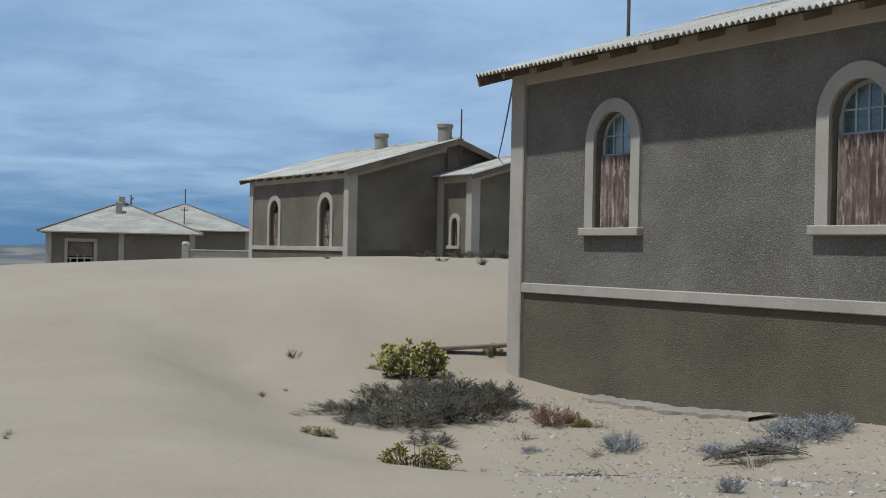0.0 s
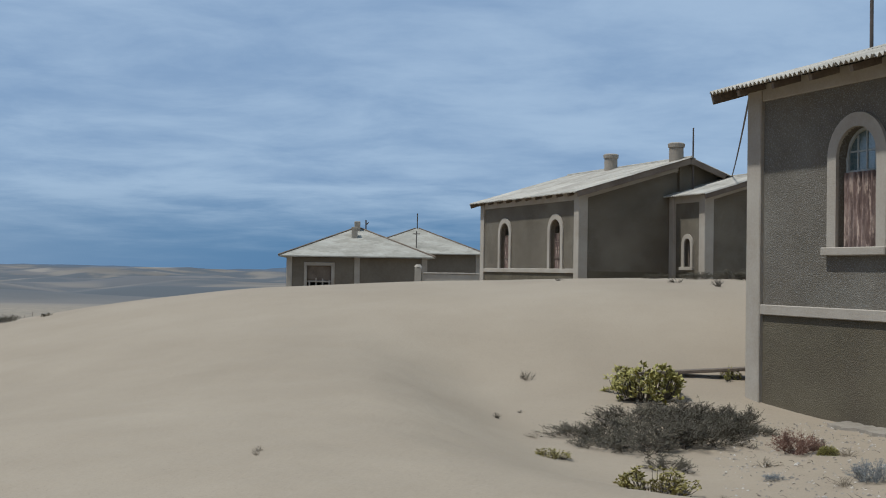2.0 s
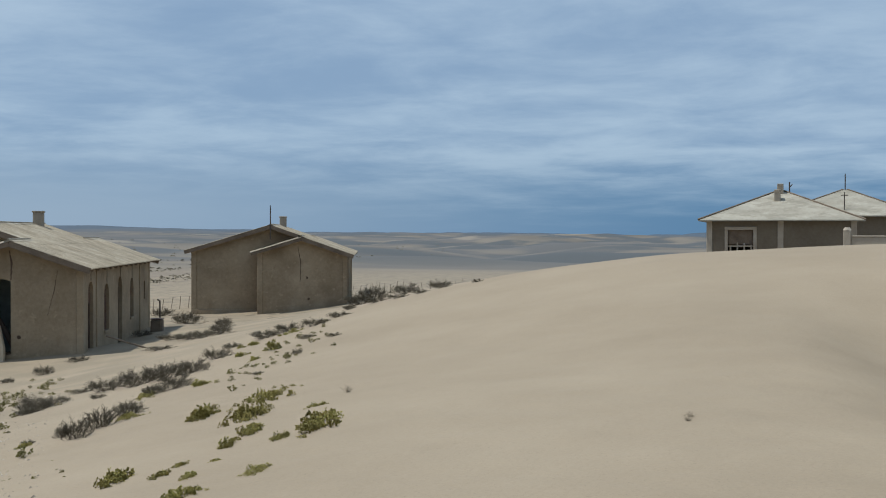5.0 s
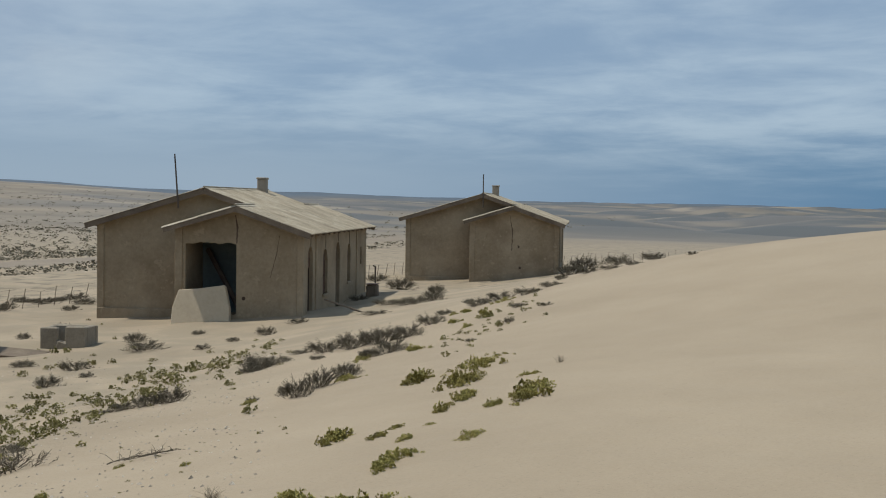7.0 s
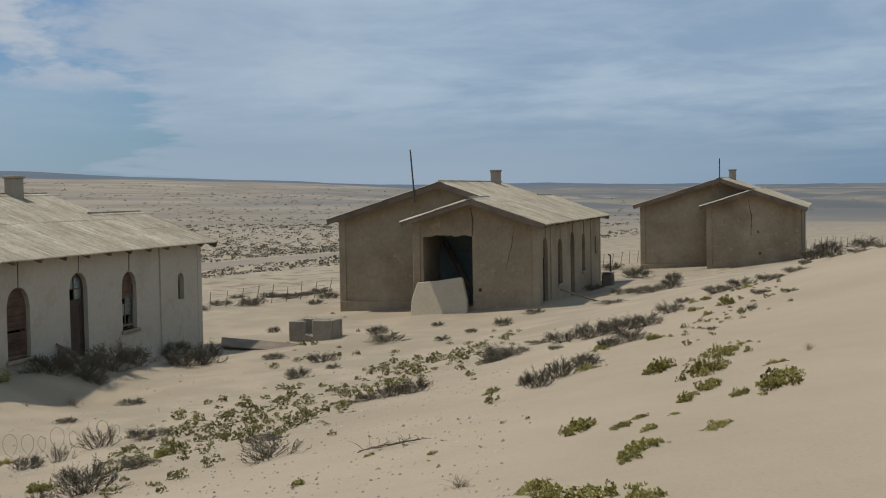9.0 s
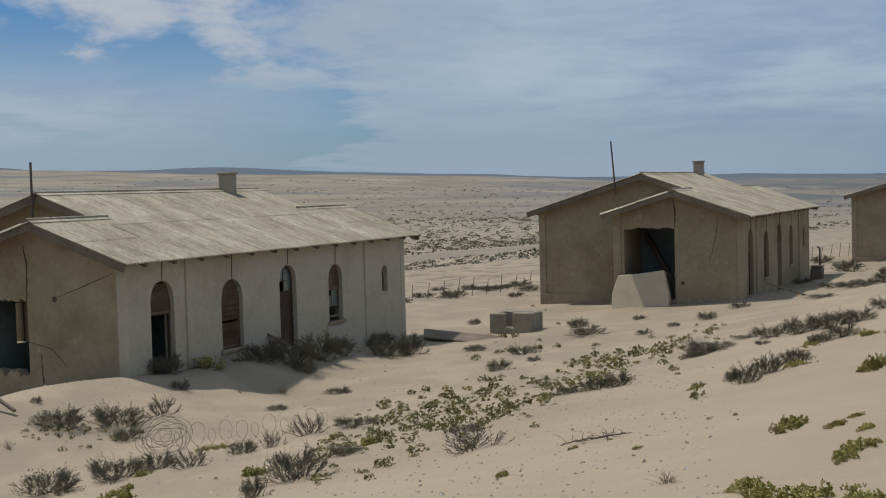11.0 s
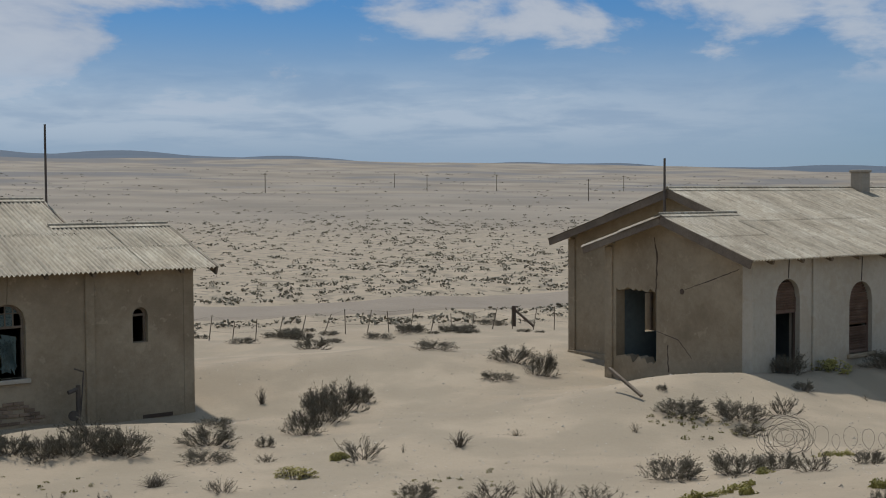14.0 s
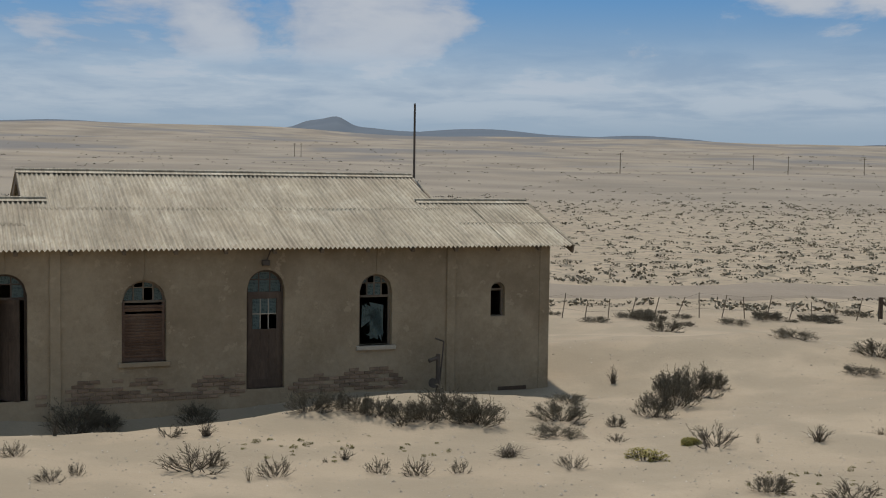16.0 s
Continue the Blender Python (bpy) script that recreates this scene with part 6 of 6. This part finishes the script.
bpy.context.view_layer.update()
FALLEN = surface("fallen_plaster", [(0.40, 0.33, 0.235), (0.46, 0.385, 0.28), (0.51, 0.43, 0.325)], big=0.8, fine=8, bump=0.35, bump_scale=25)
slab("wall_slab", "fallen pale slab of plastered wall leaning before the breach", "rubble",
     [(0, -0.3), (2.12, -0.3), (2.08, 0.5), (1.86, 1.32), (0.9, 1.18), (0.2, 1.12), (0.02, 0.5)], 0.28,
     house_g.matrix_world @ pose(-0.55, 4.62, -0.05, -14, 0, -90), FALLEN)


def block_ruin():
    x, y = -33.0, 22.2
    ruin = thing("cistern", "small broken grey concrete block cistern in the sand", "ruin", pose(x, y, ground_z(x, y), 0, 0, 33))
    for u0, u1, v0, v1, h in ((-0.70, -0.15, -0.30, -0.12, 0.62), (0.10, 0.72, -0.30, -0.12, 0.66), (-0.70, -0.52, -0.10, 0.55, 0.60), (0.54, 0.72, -0.10, 0.55, 0.64), (-0.70, 0.72, 0.57, 0.75, 0.62)):
        part("concrete_wall", box(bmesh.new(), u0, u1, v0, v1, -0.3, h, bevel=0.03), CONCRETE, ruin)
    part("rubble_block", box(bmesh.new(), -0.2, 0.12, -0.34, -0.1, -0.1, 0.2, Matrix.Rotation(0.3, 4, "Y"), bevel=0.04), CONCRETE, ruin)


block_ruin()


def wire_coil():
    """A loose coil of rusty wire lying over the shrubs."""
    rng = random.Random(2)
    cu = bpy.data.curves.new("wire_coil", "CURVE")
    cu.dimensions, cu.bevel_depth, cu.bevel_resolution = "3D", 0.003, 1
    cu.materials.append(METAL)

    def strand(pts):
        sp = cu.splines.new("POLY")
        sp.points.add(len(pts) - 1)
        for q, c in zip(sp.points, pts):
            q.co = (*c, 1)

    # the heap where most turns lie on one another, and the drawn-out end
    centre = Vector((-20.85, 6.75))
    side = Vector((0.35, 0.94))
    heap = []
    for k in range(360):
        ang = 2 * math.pi * 11 * k / 359
        r = 0.25 + 0.07 * math.sin(ang * 0.31) + 0.04 * math.sin(ang * 1.7)
        p = centre + side * (math.cos(ang) * r * 1.25 + 0.14 * math.sin(ang * 0.13)) + Vector((-0.94, 0.35)) * (0.22 * math.sin(ang * 0.47) + 0.05 * math.sin(ang))
        heap.append((p.x, p.y, ground_z(p.x, p.y) + 0.27 + math.sin(ang) * r * 0.9 + 0.05 * math.sin(ang * 0.7) + rng.uniform(-0.006, 0.006)))
    strand(heap)
    a, b = Vector((-20.9, 6.5)), Vector((-20.6, 9.9))
    tail = []
    for k in range(420):
        t = k / 419
        p = a.lerp(b, t)
        ang = 2 * math.pi * 13 * t
        r = (0.19 - 0.05 * t) * (1 + 0.25 * math.sin(ang * 0.37 + 1))
        q = p + side * (math.cos(ang) * r * 0.9) + Vector((-0.94, 0.35)) * 0.12 * math.sin(ang)
        tail.append((q.x, q.y, ground_z(p.x, p.y) + r * 0.9 + math.sin(ang) * r + rng.uniform(-0.008, 0.008)))
    strand(tail)
    tagged(new("wire_coil", cu), "loose coil of rusty barbed wire on the sand", "wire")


wire_coil()


def plank(x, y, turn, long, tilt, label, material=TIMBER, wide=0.12):
    bm = box(bmesh.new(), -long / 2, long / 2, -wide / 2, wide / 2, 0, 0.06, bevel=0.01)
    return thing("plank", label, "plank", pose(x, y, ground_z(x, y) + 0.5 * long * abs(math.sin(radians(tilt))), 0, tilt, turn), bm=bm, material=material)


plank(-25.3, 4.9, 30, 1.1, 24, "broken weathered timber stuck in the sand", wide=0.07)
plank(0.6, 21.9, 4, 2.6, -4, "dark weathered beam lying by the corner of the house", wide=0.22)
plank(-30.6, 31.9, 40, 1.5, 18, "dark fallen timber leaning at the house corner")


def standpipe():
    p = in_house(house_c, 10.45, -0.45, 0)
    z = ground_z(p.x, p.y)
    pump = thing("standpipe", "rusty iron hand pump with a bent pipe by the wall", "pump", pose(p.x, p.y, z, 0, 0, 125.6))
    part("column", tube(bmesh.new(), (0, 0, -0.2), (0, 0, 1.0), 0.06, 0.05, 10), METAL, pump)
    part("spout", tube(bmesh.new(), (0, 0, 0.92), (-0.24, -0.05, 0.86), 0.045, 0.05, 8), METAL, pump)
    part("handle", tube(bmesh.new(), (0.05, 0, 0.4), (0.13, 0, 1.28), 0.018, 0.018, 6), METAL, pump)
    part("hook", tube(bmesh.new(), (0.13, 0, 1.28), (-0.08, 0, 1.36), 0.018, 0.018, 6), METAL, pump)
    part("wheel", tube(bmesh.new(), (-0.13, -0.08, 0.35), (-0.13, -0.02, 0.35), 0.11, 0.11, 14), METAL, pump)


standpipe()


def lamp_box(house, u, z):
    part("lamp_box", box(bmesh.new(), u - 0.08, u + 0.08, -0.12, -0.005, z, z + 0.12, bevel=0.01), METAL, house, "small dark lamp bracket over the door")
    part("cable", tube(bmesh.new(), (u + 0.03, -0.05, z + 0.12), (u + 0.12, -0.12, 3.08), 0.014, 0.014, 5), METAL, house)


lamp_box(house_c, 6.55, 2.70)
for house in (house_h, house_g, house_c):
    for u, top in ((1.21, 2.62), (3.97, 2.44), (6.57, 2.62), (9.10, 2.48)):
        if house is not house_c or u != 6.57:
            part("conduit", tube(bmesh.new(), (u, -0.012, top), (u + 0.03, -0.012, 3.12), 0.010, 0.010, 5), METAL if house is not house_c else PLASTER, house)


def crack(house, m, pts, wide=0.022):
    """A jagged open crack in the plaster: a thin dark strip standing a hair proud."""
    bm = bmesh.new()
    rng = random.Random(len(pts) * 13)
    line = []
    for (u0, z0), (u1, z1) in zip(pts, pts[1:]):
        for k in range(6):
            t = k / 6
            line.append((u0 + (u1 - u0) * t + rng.uniform(-0.02, 0.02), z0 + (z1 - z0) * t))
    line.append(pts[-1])
    for (u0, z0), (u1, z1) in zip(line, line[1:]):
        d = Vector((u1 - u0, 0, z1 - z0)).normalized()
        s = Vector((d.z, 0, -d.x)) * wide * 0.5 * rng.uniform(0.5, 1.3)
        a, b = Vector((u0, -0.003, z0)), Vector((u1, -0.003, z1))
        f = [bm.verts.new(q) for q in (a - s, a + s, b + s, b - s)]
        bm.faces.new(f)
    bmesh.ops.recalc_face_normals(bm, faces=bm.faces)
    o = part("crack", bm, DARKWOOD, house)
    o.matrix_local = m


END0 = Matrix.Translation((0, 4.29, 0)) @ Matrix.Rotation(-math.pi / 2, 4, "Z")
crack(house_h, END0, [(1.32, 3.5), (1.42, 3.0), (1.36, 2.2)], 0.05)
crack(house_h, END0, [(1.4, 1.25), (2.1, 1.1), (2.5, 0.7)])
crack(house_h, END0, [(1.75, 0.95), (1.78, 0.3)], 0.035)
crack(house_h, END0, [(2.3, 2.3), (3.2, 2.6), (3.9, 2.85)])
crack(house_g, END0, [(1.85, 3.7), (1.92, 3.2), (1.88, 2.7)], 0.06)
crack(house_g, END0, [(3.45, 3.0), (3.3, 2.2), (3.1, 1.5)])
crack(house_f, END0, [(1.75, 3.55), (1.9, 2.6), (1.85, 1.7)], 0.04)
crack(house_f, END0, [(2.2, 1.95), (2.24, 1.85)], 0.12)
for house, u, z in ((house_h, 2.2, 2.25), (house_f, 2.3, 0.8), (house_g, 2.15, 0.75)):
    o = part("vent_hole", tube(bmesh.new(), (u, -0.004, z), (u, 0.05, z), 0.07, 0.07, 10), DARKWOOD, house)
    o.matrix_local = END0
# lining seen through the breach, coloured dark for the shade of the rooms
o = part("inner_wall", box(bmesh.new(), 2.13, 2.17, 0.31, 4.27, 0.0, 3.1), INSIDE_SHADED, house_h, "pale blue inner wall with room shade put into its colour")
o = part("inner_wall", wall_panel(1.85, 0.0, lambda u: 3.1, [arch(0.93, 0.42, 1.05, 2.25)], depth=0.02), INSIDE_SHADED, house_h, "pale blue inner wall with room shade put into its colour")
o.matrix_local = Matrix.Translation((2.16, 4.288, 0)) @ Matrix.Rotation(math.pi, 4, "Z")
o = part("inner_wall", box(bmesh.new(), 2.13, 2.17, 0.31, 4.27, 0.0, 3.1), INSIDE_SHADED, house_g, "grey-green inner wall with room shade put into its colour")
part("partition", box(bmesh.new(), 0.32, 2.12, 2.10, 2.22, 0.0, 3.6), PLASTER, house_h)
part("partition", box(bmesh.new(), 0.32, 2.12, 2.02, 2.14, 0.0, 3.6), PLASTER, house_g)
part("fallen_rafter", tube(bmesh.new(), (1.9, 4.0, 2.4), (0.5, 2.4, 0.3), 0.10, 0.10, 6), DARKWOOD, house_g)


def cable(a, b, sag=0.1):
    """A slack cable strung from house to house."""
    bm = bmesh.new()
    a, b = Vector(a), Vector(b)
    pts = [a.lerp(b, k / 12) - Vector((0, 0, sag * 4 * k / 12 * (1 - k / 12))) for k in range(13)]
    for p, q in zip(pts, pts[1:]):
        tube(bm, p, q, 0.019, sides=6)
    thing("cable", "slack grey cable strung between two houses", "cable", Matrix.Identity(4), bm=bm, material=METAL)


cable((1.17, 21.66, 4.80), (1.98, 46.45, 5.32))


def low_wall():
    """A pale garden wall with an end pillar beyond the crest."""
    wall = thing("garden_wall", "low pale garden wall with a stout end pillar", "wall", pose(-14.1, 78.8, 0, 0, 0, 9))
    part("wall_body", box(bmesh.new(), -1.9, 2.0, -0.15, 0.15, -2.5, 1.52, bevel=0.02), TRIM, wall)
    part("coping", box(bmesh.new(), -1.9, 2.0, -0.2, 0.2, 1.525, 1.62, bevel=0.02), TRIM, wall)
    part("pillar", box(bmesh.new(), -2.35, -1.91, -0.24, 0.24, -2.5, 1.95, bevel=0.03), TRIM, wall)
    part("cap", tube(bmesh.new(), (-2.13, 0, 1.95), (-2.13, 0, 2.12), 0.27, 0.14, 12), TRIM, wall)


low_wall()


# box body added where a small dark shrub grows beside a bent pipe
def tank():
    p = in_house(house_g, 9.9, -0.9, 0)
    z = ground_z(p.x, p.y)
    t = thing("tank", "dark box in place of a small shrub, bent pipe beside it", "tank", pose(p.x, p.y, z, 0, 0, 123.5))
    part("body", box(bmesh.new(), -0.3, 0.3, -0.24, 0.24, -0.2, 0.52, bevel=0.06), TIMBER, t)
    part("lid", box(bmesh.new(), -0.32, 0.32, -0.26, 0.26, 0.525, 0.56, bevel=0.012), RUST, t)
    bm = tube(bmesh.new(), (0.75, 0, -0.2), (0.75, 0, 1.25), 0.035)
    tube(bm, (0.75, 0, 1.25), (0.2, 0, 1.32), 0.035)
    part("pipe", bm, METAL, t)


tank()


def leaning_shutter():
    p = in_house(house_h, 5.75, -0.45, 0)
    z = ground_z(p.x, p.y)
    s = thing("shutter", "broken louvred shutter leaning at the foot of the wall", "shutter", pose(p.x, p.y, max(z, -2.82) + 0.04, -62, 20, 124))
    for x in (-0.36, 0.30):
        part("stile", box(bmesh.new(), x, x + 0.06, 0, 0.04, -0.1, 0.55), LOUVRE, s)
    for k in range(7):
        part("slat", box(bmesh.new(), -0.30, 0.30, 0.005, 0.03, -0.05 + k * 0.085, 0.0 + k * 0.085), LOUVRE, s)


leaning_shutter()
# flat slab put in for a low brown mound, tarpaulin-like in shape
slab("fallen_roof_panel", "flat brown slab standing in for a low mound in the sand", "panel", [(-1.2, -0.45), (-0.9, 0.4), (1.1, 0.5), (1.35, -0.35)], 0.07,
     pose(-33.3, 20.2, ground_z(-33.3, 20.2) + 0.07, 99, 4, 40), TIMBER)


def exposed_brick():
    """Bricks laid bare where the plaster has fallen from the foot of the wall."""
    rng = random.Random(6)
    me = mesh_of("brick", box(bmesh.new(), -0.11, 0.11, -0.02, 0.02, -0.035, 0.035, bevel=0.006), surface("bare_brick", [(0.15, 0.105, 0.075), (0.21, 0.15, 0.105), (0.27, 0.20, 0.14)], big=3, fine=20, bump=0.3, bump_scale=40, each=0.25))
    for row in range(6):
        for k in range(34):
            u = 1.9 + 0.235 * k + (0.117 if row % 2 else 0)
            z = -0.10 + 0.085 * row
            edge = 0.30 + 0.16 * math.sin(u * 2.3) + 0.10 * math.sin(u * 5.1)
            if z > edge or abs(u - 6.57) < 0.55 or rng.random() < 0.12 or abs(u - 2.18) < 0.24:
                continue
            b = part("brick", me, None, house_c)
            b.matrix_local = Matrix.Translation((u, -0.004 + rng.uniform(-0.006, 0.004), z)) @ Matrix.Rotation(radians(rng.uniform(-1.5, 1.5)), 4, "Y")


exposed_brick()
part("vent_slit", box(bmesh.new(), 12.15, 12.89, -0.012, 0.02, -0.34, -0.25), DARKWOOD, house_c, "dark slit under the foot of the wall")
